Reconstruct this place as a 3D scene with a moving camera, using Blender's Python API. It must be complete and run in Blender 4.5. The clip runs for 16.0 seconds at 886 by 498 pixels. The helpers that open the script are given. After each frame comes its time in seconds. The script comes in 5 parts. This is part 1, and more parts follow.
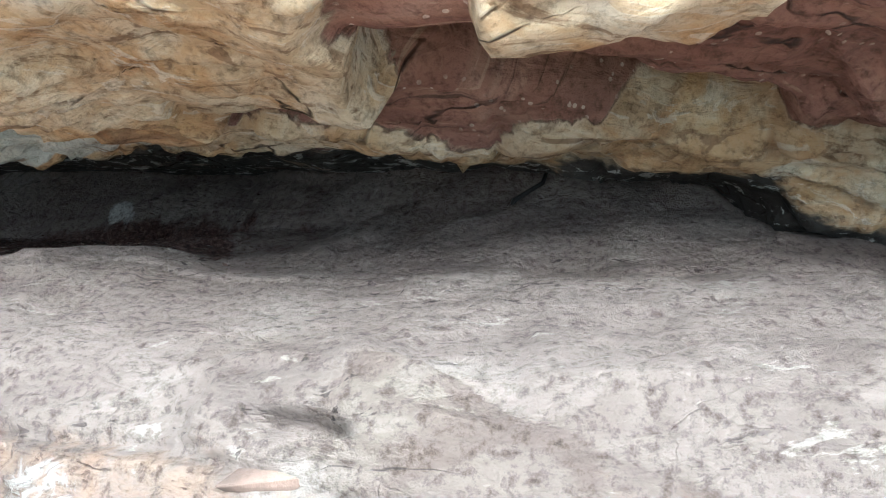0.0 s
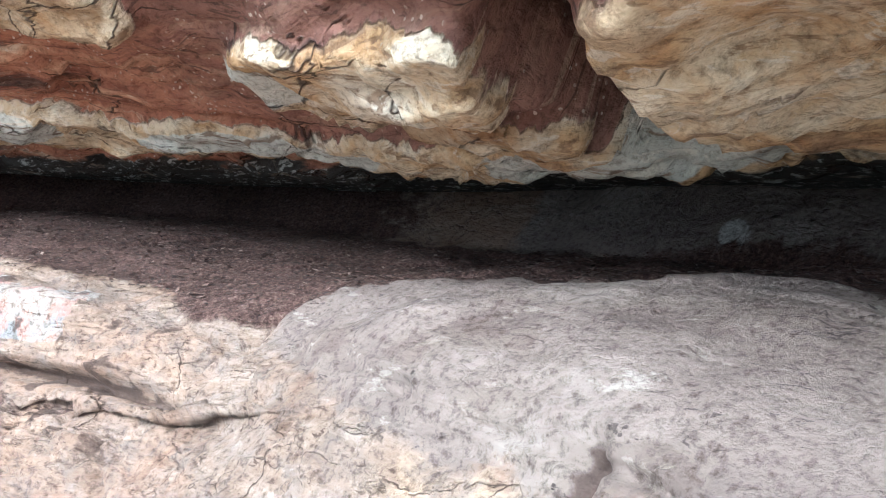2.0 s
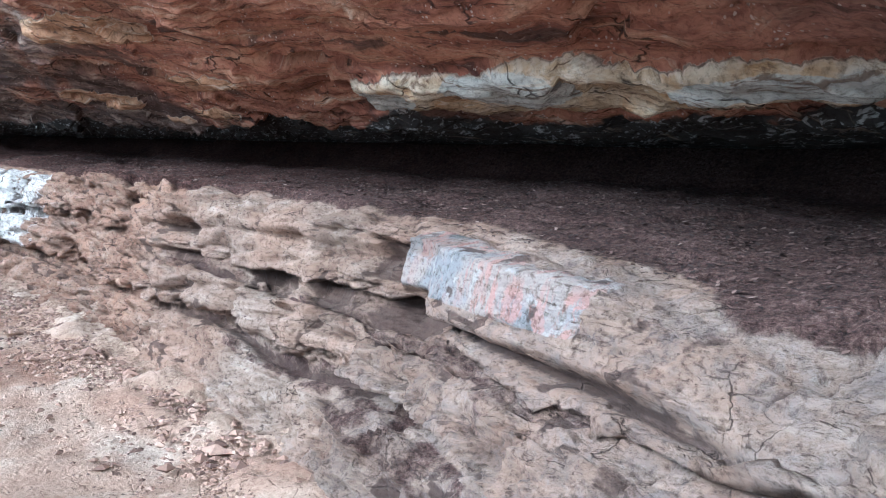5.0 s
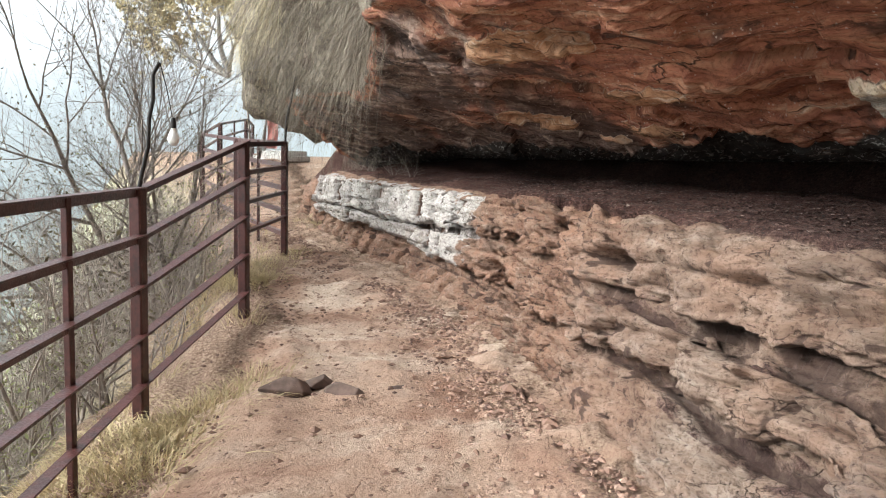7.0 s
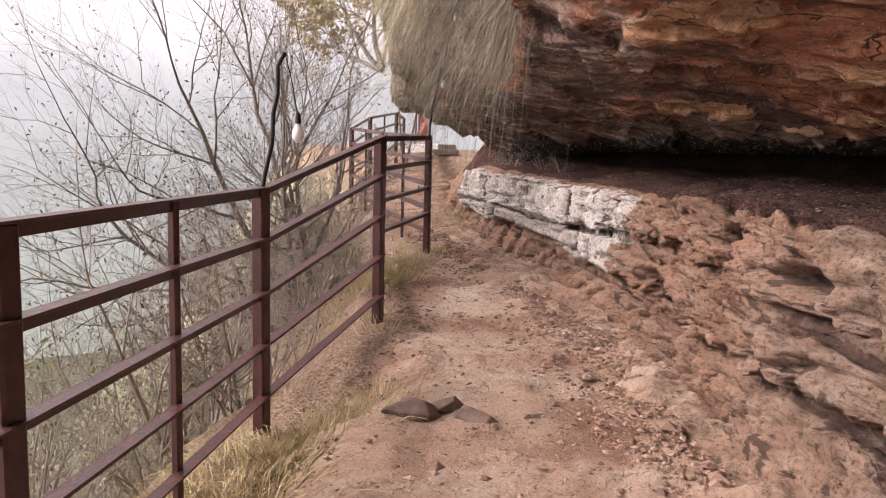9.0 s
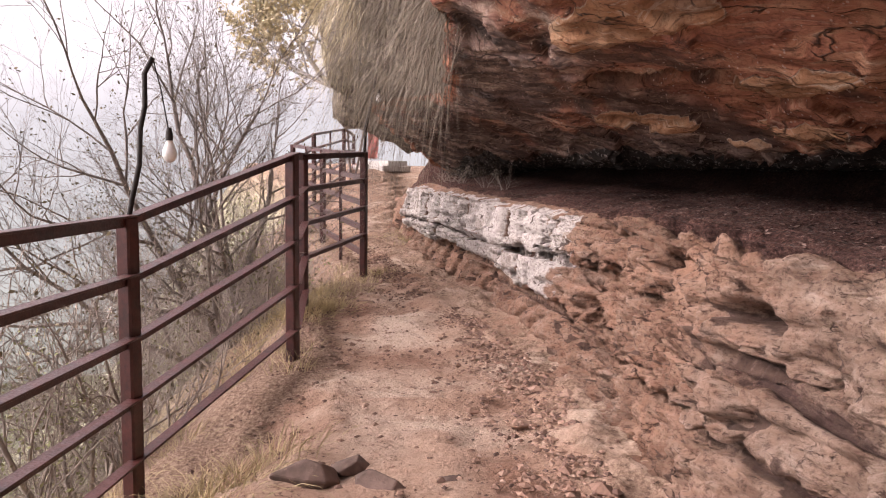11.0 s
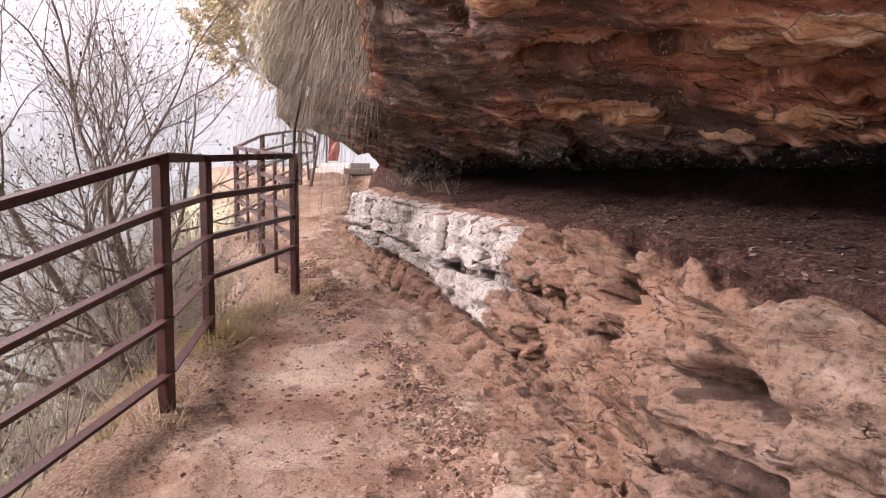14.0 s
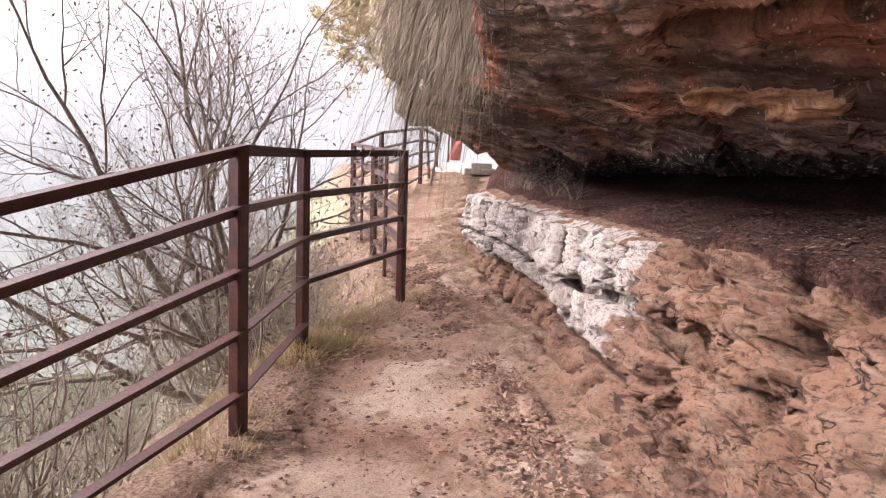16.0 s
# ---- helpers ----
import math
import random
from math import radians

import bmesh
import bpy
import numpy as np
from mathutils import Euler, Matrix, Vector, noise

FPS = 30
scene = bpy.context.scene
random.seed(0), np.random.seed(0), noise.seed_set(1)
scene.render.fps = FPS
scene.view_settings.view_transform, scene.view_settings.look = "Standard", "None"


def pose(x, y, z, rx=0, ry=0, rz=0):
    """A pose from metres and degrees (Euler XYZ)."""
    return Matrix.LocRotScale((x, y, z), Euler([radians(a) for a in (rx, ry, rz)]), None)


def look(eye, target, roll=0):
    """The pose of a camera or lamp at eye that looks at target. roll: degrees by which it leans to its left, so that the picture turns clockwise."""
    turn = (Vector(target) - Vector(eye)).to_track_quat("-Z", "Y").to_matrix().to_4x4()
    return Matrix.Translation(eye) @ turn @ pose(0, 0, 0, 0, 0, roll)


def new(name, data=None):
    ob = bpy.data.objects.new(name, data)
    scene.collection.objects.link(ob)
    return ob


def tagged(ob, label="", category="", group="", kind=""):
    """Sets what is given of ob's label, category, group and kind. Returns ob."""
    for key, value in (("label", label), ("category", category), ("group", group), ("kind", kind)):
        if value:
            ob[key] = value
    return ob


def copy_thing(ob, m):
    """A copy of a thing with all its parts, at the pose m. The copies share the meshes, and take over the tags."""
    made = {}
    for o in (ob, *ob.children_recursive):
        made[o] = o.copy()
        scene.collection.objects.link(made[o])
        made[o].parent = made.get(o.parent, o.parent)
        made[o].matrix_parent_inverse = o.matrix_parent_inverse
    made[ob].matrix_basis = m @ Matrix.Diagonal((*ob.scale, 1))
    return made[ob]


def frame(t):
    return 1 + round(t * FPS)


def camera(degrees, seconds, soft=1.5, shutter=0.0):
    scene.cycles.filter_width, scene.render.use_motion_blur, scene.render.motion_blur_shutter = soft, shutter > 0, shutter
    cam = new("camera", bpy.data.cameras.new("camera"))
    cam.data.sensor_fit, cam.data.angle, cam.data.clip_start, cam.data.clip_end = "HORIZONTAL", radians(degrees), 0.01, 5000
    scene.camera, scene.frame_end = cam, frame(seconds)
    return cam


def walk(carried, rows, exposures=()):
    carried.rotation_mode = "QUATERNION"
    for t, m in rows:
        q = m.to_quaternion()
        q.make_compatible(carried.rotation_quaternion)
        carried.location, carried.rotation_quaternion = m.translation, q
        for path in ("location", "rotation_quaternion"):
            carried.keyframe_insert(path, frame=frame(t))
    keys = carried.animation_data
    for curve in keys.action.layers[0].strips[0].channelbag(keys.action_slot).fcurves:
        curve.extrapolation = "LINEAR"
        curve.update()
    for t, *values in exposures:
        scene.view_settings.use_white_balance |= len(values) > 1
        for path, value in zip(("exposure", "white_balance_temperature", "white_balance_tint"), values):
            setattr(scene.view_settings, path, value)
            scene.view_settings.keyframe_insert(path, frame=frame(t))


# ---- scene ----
cam = camera(58.7, 16.0, soft=1.1)
METRES, EYE, TILT, LEAN, TURN = 5.1, 1.3, 0.0, 0.0, 0.0
ROWS = [
    (0.0, 0.0, 0.0, 0.0, 0.07, -2.32, -1.63),
    (0.5, -0.0204, 0.0153, -0.0045, 6.82, -2.11, -2.34),
    (1.0, -0.047, 0.0303, -0.0013, 13.69, -2.33, -2.89),
    (1.5, -0.0643, 0.0412, -0.0003, 24.59, -2.62, -2.98),
    (2.0, -0.0833, 0.0598, 0.003, 37.59, -2.99, -2.81),
    (2.5, -0.0954, 0.0727, 0.0043, 48.56, -3.62, -2.5),
    (3.0, -0.1095, 0.0742, 0.0029, 54.36, -3.87, -2.42),
    (5.5, -0.2598, 0.1213, -0.0015, 77.37, -7.24, -1.9),
    (6.0, -0.301, 0.1194, -0.0043, 83.94, -7.19, -2.08),
    (6.5, -0.341, 0.1096, 0.0013, 92.91, -6.28, -1.59),
    (7.0, -0.3686, 0.0985, 0.0024, 101.6, -6.18, -1.53),
    (7.5, -0.4035, 0.0913, 0.0024, 108.21, -6.11, -1.69),
    (8.0, -0.4204, 0.0936, 0.0062, 111.86, -6.52, -1.21),
    (8.5, -0.4414, 0.0901, 0.0057, 113.17, -6.79, -1.06),
    (9.0, -0.4727, 0.0801, 0.0081, 112.57, -7.02, -1.4),
    (9.5, -0.4974, 0.0811, 0.0079, 111.56, -6.67, -1.4),
    (12.0, -0.6708, 0.0951, 0.0151, 109.56, -5.7, -0.63),
    (12.5, -0.7061, 0.0982, 0.0154, 110.16, -5.49, -0.78),
    (13.0, -0.7374, 0.1035, 0.0157, 110.42, -5.43, -0.59),
    (13.5, -0.7712, 0.1015, 0.012, 109.87, -5.59, -0.28),
    (14.0, -0.8117, 0.0945, 0.013, 108.28, -5.66, -0.3),
    (14.5, -0.8466, 0.0935, 0.0126, 107.58, -5.28, -0.43),
    (15.0, -0.8875, 0.0951, 0.0157, 107.02, -4.9, -0.77),
    (15.5, -0.9136, 0.0905, 0.0145, 107.97, -4.75, -1.22),
    (16.0, -0.9393, 0.0609, 0.0128, 117.37, -5.74, -1.69),
]
walk(cam, [(t, pose(0, 0, EYE, TILT, LEAN, TURN) @ pose(METRES * x, METRES * y, METRES * z, 90 + pitch, roll, yaw)) for t, x, y, z, yaw, pitch, roll in ROWS],
     exposures=[(0.0, 2.95, 5350, -5), (1.5, 2.8, 5350, -1), (3.0, 2.5, 5200, 0), (5.5, 1.95, 4800, 0), (6.1, 1.95, 4750, -3), (6.6, 1.8, 5150, -3), (7.0, 1.65, 6200, 4), (8.0, 1.3, 6900, 19), (9.5, 1.38, 6950, 23), (12.0, 1.5, 6900, 29), (14.0, 1.6, 6850, 28), (15.5, 1.8, 6800, 27), (16.0, 1.75, 6800, 26)])

# ---- world and light ----
SUN_DIR = Vector((0.25, -0.8, 0.54)).normalized()
world = bpy.data.worlds.new("overcast_sky")
scene.world = world
world.use_nodes = True
wn = world.node_tree.nodes
wn.clear()
sky = wn.new("ShaderNodeTexSky")
sky.sky_type = "NISHITA"
sky.sun_disc = False
sky.sun_elevation = math.asin(SUN_DIR.z)
sky.sun_rotation = math.atan2(SUN_DIR.x, SUN_DIR.y)
sky.dust_density = 6.0
grey = wn.new("ShaderNodeHueSaturation")
grey.inputs["Saturation"].default_value = 0.22
back = wn.new("ShaderNodeBackground")
back.inputs["Strength"].default_value = 0.15
wout = wn.new("ShaderNodeOutputWorld")
wl = world.node_tree.links
wl.new(sky.outputs[0], grey.inputs["Color"])
wl.new(grey.outputs[0], back.inputs["Color"])
wl.new(back.outputs[0], wout.inputs["Surface"])
sun_data = bpy.data.lights.new("sun", "SUN")
sun_data.energy, sun_data.angle, sun_data.color = 0.9, radians(28), (1.0, 0.97, 0.93)
sun = new("sun", sun_data)
sun.matrix_world = look(SUN_DIR * 50, (0, 0, 0))


# ---- noise on arrays ----
def hash3(i, j, k, seed):
    n = (i * 374761393 + j * 668265263 + k * 2147483647 + seed * 1274126177) & 0xFFFFFFFF
    n = ((n ^ (n >> 13)) * 1274126177) & 0xFFFFFFFF
    n = ((n ^ (n >> 16)) * 2246822519) & 0xFFFFFFFF
    return ((n ^ (n >> 15)) & 0xFFFF) / 65535.0


def vnoise(p, seed=0):
    """Smooth value noise of points (..., 3), in -1 to 1."""
    f = np.floor(p)
    i = f.astype(np.int64)
    d = p - f
    d = d * d * d * (d * (d * 6 - 15) + 10)
    out = 0
    for a in (0, 1):
        for b in (0, 1):
            for c in (0, 1):
                wgt = (d[..., 0] if a else 1 - d[..., 0]) * (d[..., 1] if b else 1 - d[..., 1]) * (d[..., 2] if c else 1 - d[..., 2])
                out = out + wgt * hash3(i[..., 0] + a, i[..., 1] + b, i[..., 2] + c, seed)
    return out * 2 - 1


def fbm(p, octaves=4, seed=0, gain=0.5):
    total, amp = 0, 1.0
    for o in range(octaves):
        total = total + amp * vnoise(p * (2.03 ** o) + 7.3 * o, seed + o)
        amp *= gain
    return total


def ridged(p, octaves=3, seed=0):
    total, amp = 0, 1.0
    for o in range(octaves):
        total = total + amp * (1 - 2 * np.abs(vnoise(p * (2.1 ** o) + 3.1 * o, seed + o)))
        amp *= 0.5
    return total


def cells(p, seed=0):
    """Broken-stone noise: nearest cell's random height, its tilted face, and the distance to the joint."""
    f = np.floor(p).astype(np.int64)
    best = np.full(p.shape[:-1], 9.0)
    second = best.copy()
    height = np.zeros(p.shape[:-1])
    face = np.zeros(p.shape[:-1])
    for a in (-1, 0, 1):
        for b in (-1, 0, 1):
            for c in (-1, 0, 1):
                i, j, k = f[..., 0] + a, f[..., 1] + b, f[..., 2] + c
                o = np.stack([i + hash3(i, j, k, seed), j + hash3(i, j, k, seed + 1), k + hash3(i, j, k, seed + 2)], -1)
                v = p - o
                d = np.sqrt((v * v).sum(-1))
                tilt = sum(v[..., m] * (hash3(i, j, k, seed + 3 + m) - 0.5) for m in range(3))
                nearer = d < best
                second = np.where(nearer, best, np.minimum(second, d))
                height = np.where(nearer, hash3(i, j, k, seed + 7) - 0.5, height)
                face = np.where(nearer, tilt, face)
                best = np.where(nearer, d, best)
    return height, face, second - best


def smooth(a, b, x):
    t = np.clip((x - a) / (b - a), 0, 1)
    return t * t * (3 - 2 * t)


# ---- mesh helpers ----
def mesh_from(name, verts, faces, material, shade=True, attrs=None):
    me = bpy.data.meshes.new(name)
    me.from_pydata([tuple(v) for v in verts] if not isinstance(verts, np.ndarray) else verts.tolist(), [], faces if not isinstance(faces, np.ndarray) else faces.tolist())
    if material is not None:
        me.materials.append(material)
    if shade:
        me.polygons.foreach_set("use_smooth", [True] * len(me.polygons))
    for key, values in (attrs or {}).items():
        at = me.attributes.new(key, "FLOAT", "POINT")
        at.data.foreach_set("value", np.asarray(values, dtype=np.float32).ravel())
    me.update()
    return me


def part(name, bm, material, parent, label=""):
    me = bpy.data.meshes.new(name)
    bm.to_mesh(me)
    bm.free()
    me.materials.append(material)
    ob = new(name, me)
    ob.parent = parent
    return tagged(ob, label)


def part_mesh(name, me, parent, label=""):
    ob = new(name, me)
    ob.parent = parent
    return tagged(ob, label)


def grid_faces(nu, nv):
    i = np.arange(nu - 1)[:, None] * nv + np.arange(nv - 1)[None, :]
    return np.stack([i, i + nv, i + nv + 1, i + 1], -1).reshape(-1, 4)


def grid_normals(p):
    du = np.gradient(p, axis=0)
    dv = np.gradient(p, axis=1)
    n = np.cross(du, dv)
    return n / np.maximum(np.linalg.norm(n, axis=-1, keepdims=True), 1e-9)


def tube(points, radii, sides=6):
    """Verts and faces of a tapered tube along points."""
    pts = [Vector(p) for p in points]
    verts, faces = [], []
    for k, p in enumerate(pts):
        d = (pts[min(k + 1, len(pts) - 1)] - pts[max(k - 1, 0)])
        d = d.normalized() if d.length > 1e-9 else Vector((0, 0, 1))
        a = d.cross(Vector((0.31, 0.2, 0.93)))
        a = a.normalized() if a.length > 1e-3 else d.orthogonal().normalized()
        b = d.cross(a)
        for s in range(sides):
            ang = 2 * math.pi * s / sides
            verts.append(p + radii[k] * (math.cos(ang) * a + math.sin(ang) * b))
        if k:
            o = (k - 1) * sides
            for s in range(sides):
                faces.append((o + s, o + (s + 1) % sides, o + sides + (s + 1) % sides, o + sides + s))
    return verts, faces


class Pile:
    """Collects verts and faces of many small pieces into one mesh."""
    def __init__(self):
        self.v, self.f = [], []

    def add(self, verts, faces):
        o = len(self.v)
        self.v.extend(tuple(p) for p in verts)
        self.f.extend(tuple(i + o for i in q) for q in faces)


# ---- materials ----
def material(name):
    m = bpy.data.materials.new(name)
    m.use_nodes = True
    nt = m.node_tree
    bsdf = nt.nodes["Principled BSDF"]
    return m, nt, bsdf


def node(nt, kind, **values):
    n = nt.nodes.new(kind)
    for key, v in values.items():
        n.inputs[key.replace("_", " ")].default_value = v
    return n


def coords(nt, scale=(1, 1, 1), rot=(0, 0, 0)):
    c = nt.nodes.new("ShaderNodeTexCoord")
    mp = node(nt, "ShaderNodeMapping", Scale=scale)
    turn = node(nt, "ShaderNodeMapping", Rotation=tuple(-r for r in rot))
    nt.links.new(c.outputs["Object"], turn.inputs["Vector"])
    nt.links.new(turn.outputs["Vector"], mp.inputs["Vector"])
    return mp.outputs["Vector"]


def noise_tex(nt, vec, scale, detail=6.0, rough=0.6, distort=0.0):
    n = node(nt, "ShaderNodeTexNoise", Scale=scale, Detail=detail, Roughness=rough, Distortion=distort)
    nt.links.new(vec, n.inputs["Vector"])
    return n.outputs["Fac"]


def ramp(nt, fac, stops):
    r = nt.nodes.new("ShaderNodeValToRGB")
    while len(r.color_ramp.elements) < len(stops):
        r.color_ramp.elements.new(0.5)
    for e, (pos, col) in zip(r.color_ramp.elements, stops):
        e.position = pos
        e.color = (*col, 1) if len(col) == 3 else col
    nt.links.new(fac, r.inputs["Fac"])
    return r.outputs["Color"]


def mix(nt, fac, a, b, mode="MIX"):
    n = nt.nodes.new("ShaderNodeMix")
    n.data_type, n.blend_type = "RGBA", mode
    for sock, v in ((n.inputs[0], fac), (n.inputs[6], a), (n.inputs[7], b)):
        if isinstance(v, (int, float)):
            sock.default_value = v
        elif isinstance(v, tuple):
            sock.default_value = (*v, 1)
        else:
            nt.links.new(v, sock)
    return n.outputs[2]


def calc(nt, op, a, b=0.0, c=0.0):
    n = nt.nodes.new("ShaderNodeMath")
    n.operation = op
    for sock, v in zip(n.inputs, (a, b, c)):
        if isinstance(v, (int, float)):
            sock.default_value = v
        else:
            nt.links.new(v, sock)
    return n.outputs[0]


def step_up(nt, fac, lo, hi):
    n = nt.nodes.new("ShaderNodeMapRange")
    n.interpolation_type = "SMOOTHSTEP"
    n.inputs["From Min"].default_value, n.inputs["From Max"].default_value = lo, hi
    nt.links.new(fac, n.inputs["Value"])
    return n.outputs["Result"]


def attr(nt, name):
    a = nt.nodes.new("ShaderNodeAttribute")
    a.attribute_name = name
    return a.outputs["Fac"]


def bump(nt, bsdf, height, strength, distance):
    b = node(nt, "ShaderNodeBump", Strength=strength, Distance=distance)
    nt.links.new(height, b.inputs["Height"])
    nt.links.new(b.outputs["Normal"], bsdf.inputs["Normal"])


def plain(name, col, rough=0.7, metal=0.0, var=0.25, scale=12.0, bumpy=0.2):
    m, nt, bsdf = material(name)
    v = coords(nt)
    n1 = noise_tex(nt, v, scale)
    dark = tuple(c * (1 - var) for c in col)
    light = tuple(min(1, c * (1 + var)) for c in col)
    nt.links.new(ramp(nt, n1, [(0.3, dark), (0.7, light)]), bsdf.inputs["Base Color"])
    bsdf.inputs["Roughness"].default_value = rough
    bsdf.inputs["Metallic"].default_value = metal
    if bumpy:
        bump(nt, bsdf, noise_tex(nt, v, scale * 6), bumpy, 0.004)
    return m


def crack_lines(nt, vec, scale, width):
    """Thin irregular joints: 1 in the joint, 0 elsewhere."""
    warp = node(nt, "ShaderNodeTexNoise", Scale=scale * 0.8, Detail=5.0)
    nt.links.new(vec, warp.inputs["Vector"])
    add = nt.nodes.new("ShaderNodeVectorMath")
    add.operation = "MULTIPLY_ADD"
    nt.links.new(warp.outputs["Color"], add.inputs[0])
    add.inputs[1].default_value = (0.9 / scale * 2, 0.9 / scale * 2, 0.9 / scale * 2)
    nt.links.new(vec, add.inputs[2])
    vor = node(nt, "ShaderNodeTexVoronoi", Scale=scale)
    vor.feature = "DISTANCE_TO_EDGE"
    nt.links.new(add.outputs[0], vor.inputs["Vector"])
    return calc(nt, "SUBTRACT", 1.0, step_up(nt, vor.outputs["Distance"], 0.0, width))


def ledge_material():
    m, nt, bsdf = material("sandstone_ledge")
    v = coords(nt)
    vs = coords(nt, (1, 1, 4))
    big = noise_tex(nt, v, 1.1, 4)
    mid = noise_tex(nt, vs, 5.0, 10, 0.68, 0.3)
    fine = noise_tex(nt, v, 38, 8, 0.75)
    grit = noise_tex(nt, v, 150, 3, 0.7)
    blot = noise_tex(nt, v, 11, 7, 0.7, 0.5)
    col = ramp(nt, mid, [(0.3, (0.15, 0.095, 0.07)), (0.43, (0.255, 0.18, 0.14)), (0.58, (0.34, 0.258, 0.208)), (0.72, (0.46, 0.38, 0.322))])
    col = mix(nt, calc(nt, "MULTIPLY", step_up(nt, big, 0.42, 0.62), 0.5), col, (0.37, 0.225, 0.16))
    col = mix(nt, calc(nt, "MULTIPLY", attr(nt, "rust"), calc(nt, "ADD", 0.2, calc(nt, "MULTIPLY", step_up(nt, blot, 0.4, 0.6), 0.4))), col, (0.335, 0.175, 0.115))
    # ochre faces
    och = step_up(nt, calc(nt, "ADD", attr(nt, "ochre"), calc(nt, "MULTIPLY", calc(nt, "SUBTRACT", blot, 0.5), 1.2)), 0.4, 0.6)
    col = mix(nt, och, col, mix(nt, mid, (0.38, 0.25, 0.165), (0.50, 0.39, 0.29)))
    # grey worn tops: broad smooth fields, dark chipped marks, pale scuffs
    gr = step_up(nt, calc(nt, "ADD", attr(nt, "worn"), calc(nt, "MULTIPLY", calc(nt, "SUBTRACT", blot, 0.5), 1.0)), 0.3, 0.7)
    field = noise_tex(nt, coords(nt, (1, 1.6, 2)), 2.4, 6, 0.55, 0.3)
    top = ramp(nt, field, [(0.33, (0.175, 0.135, 0.122)), (0.45, (0.215, 0.168, 0.151)), (0.56, (0.245, 0.195, 0.174)), (0.68, (0.31, 0.26, 0.232))])
    scuff = noise_tex(nt, coords(nt, (1, 2.6, 3)), 4.5, 9, 0.7, 0.4)
    top = mix(nt, calc(nt, "MULTIPLY", step_up(nt, scuff, 0.6, 0.64), 0.7), top, (0.37, 0.325, 0.285))
    chips = noise_tex(nt, coords(nt, (1, 2.6, 3.0), (0, 0, 0.25)), 11, 5, 0.62, 0.6)
    where = step_up(nt, noise_tex(nt, v, 2.6, 4, 0.6), 0.44, 0.58)
    chip = calc(nt, "MULTIPLY", step_up(nt, chips, 0.625, 0.655), where)
    top = mix(nt, calc(nt, "MULTIPLY", chip, 0.85), top, (0.075, 0.058, 0.055))
    col = mix(nt, gr, col, top)
    # whitewashed block faces
    wh = step_up(nt, calc(nt, "ADD", attr(nt, "white"), calc(nt, "MULTIPLY", calc(nt, "SUBTRACT", blot, 0.5), 0.8)), 0.4, 0.55)
    col = mix(nt, wh, col, mix(nt, fine, (0.42, 0.38, 0.35), (0.74, 0.70, 0.67)))
    # a faded painted slab: bluish white with worn red lettering
    wv = noise_tex(nt, coords(nt, (7, 3, 1.6)), 3.0, 4, 0.65, 0.4)
    paint = mix(nt, step_up(nt, noise_tex(nt, v, 4, 4), 0.42, 0.6), (0.34, 0.28, 0.25), (0.25, 0.245, 0.25))
    paint = mix(nt, calc(nt, "MULTIPLY", calc(nt, "MULTIPLY", step_up(nt, wv, 0.47, 0.57), step_up(nt, noise_tex(nt, v, 3.1, 3), 0.40, 0.55)), 0.7), paint, (0.42, 0.21, 0.175))
    paint = mix(nt, step_up(nt, blot, 0.56, 0.64), paint, (0.38, 0.345, 0.325))
    mu = step_up(nt, calc(nt, "ADD", attr(nt, "mural"), calc(nt, "MULTIPLY", calc(nt, "SUBTRACT", blot, 0.5), 0.9)), 0.42, 0.58)
    col = mix(nt, mu, col, paint)
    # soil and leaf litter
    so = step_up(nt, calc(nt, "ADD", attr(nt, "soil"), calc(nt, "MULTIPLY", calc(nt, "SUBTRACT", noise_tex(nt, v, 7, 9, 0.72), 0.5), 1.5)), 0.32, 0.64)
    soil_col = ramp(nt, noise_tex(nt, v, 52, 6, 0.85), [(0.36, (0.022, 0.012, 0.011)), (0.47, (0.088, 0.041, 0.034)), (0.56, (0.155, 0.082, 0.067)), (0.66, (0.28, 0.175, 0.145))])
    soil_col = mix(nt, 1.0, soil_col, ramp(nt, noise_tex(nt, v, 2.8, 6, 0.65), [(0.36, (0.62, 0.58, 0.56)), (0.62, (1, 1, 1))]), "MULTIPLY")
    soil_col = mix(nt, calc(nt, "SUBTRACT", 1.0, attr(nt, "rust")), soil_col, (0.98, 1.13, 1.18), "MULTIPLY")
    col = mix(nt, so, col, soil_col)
    col = mix(nt, 0.9, col, ramp(nt, fine, [(0.34, (0.30, 0.26, 0.24)), (0.51, (1, 1, 1))]), "MULTIPLY")
    col = mix(nt, 1.0, col, ramp(nt, calc(nt, "ADD", attr(nt, "tone"), 0.5), [(0.1, (0.70, 0.66, 0.64)), (0.5, (1, 1, 1)), (0.9, (1, 1, 1))]), "MULTIPLY")
    # dark dirt in the joints; shade painted into pits, notch and undercuts
    col = mix(nt, calc(nt, "MULTIPLY", step_up(nt, calc(nt, "ADD", attr(nt, "gap_dark"), calc(nt, "MULTIPLY", calc(nt, "SUBTRACT", blot, 0.5), 1.0)), 0.4, 0.7), 0.8), col, (0.06, 0.036, 0.030))
    pits = noise_tex(nt, vs, 15, 6, 0.68, 1.0)
    bare = calc(nt, "SUBTRACT", 1.0, calc(nt, "MULTIPLY", gr, 0.85))
    pit = calc(nt, "MULTIPLY", step_up(nt, pits, 0.595, 0.64), bare)
    col = mix(nt, calc(nt, "MULTIPLY", pit, 0.8), col, (0.075, 0.043, 0.034))
    joint = calc(nt, "MULTIPLY", crack_lines(nt, coords(nt, (1, 1, 2.0)), 3.4, 0.016), step_up(nt, noise_tex(nt, v, 2.3, 5, 0.7), 0.48, 0.56))
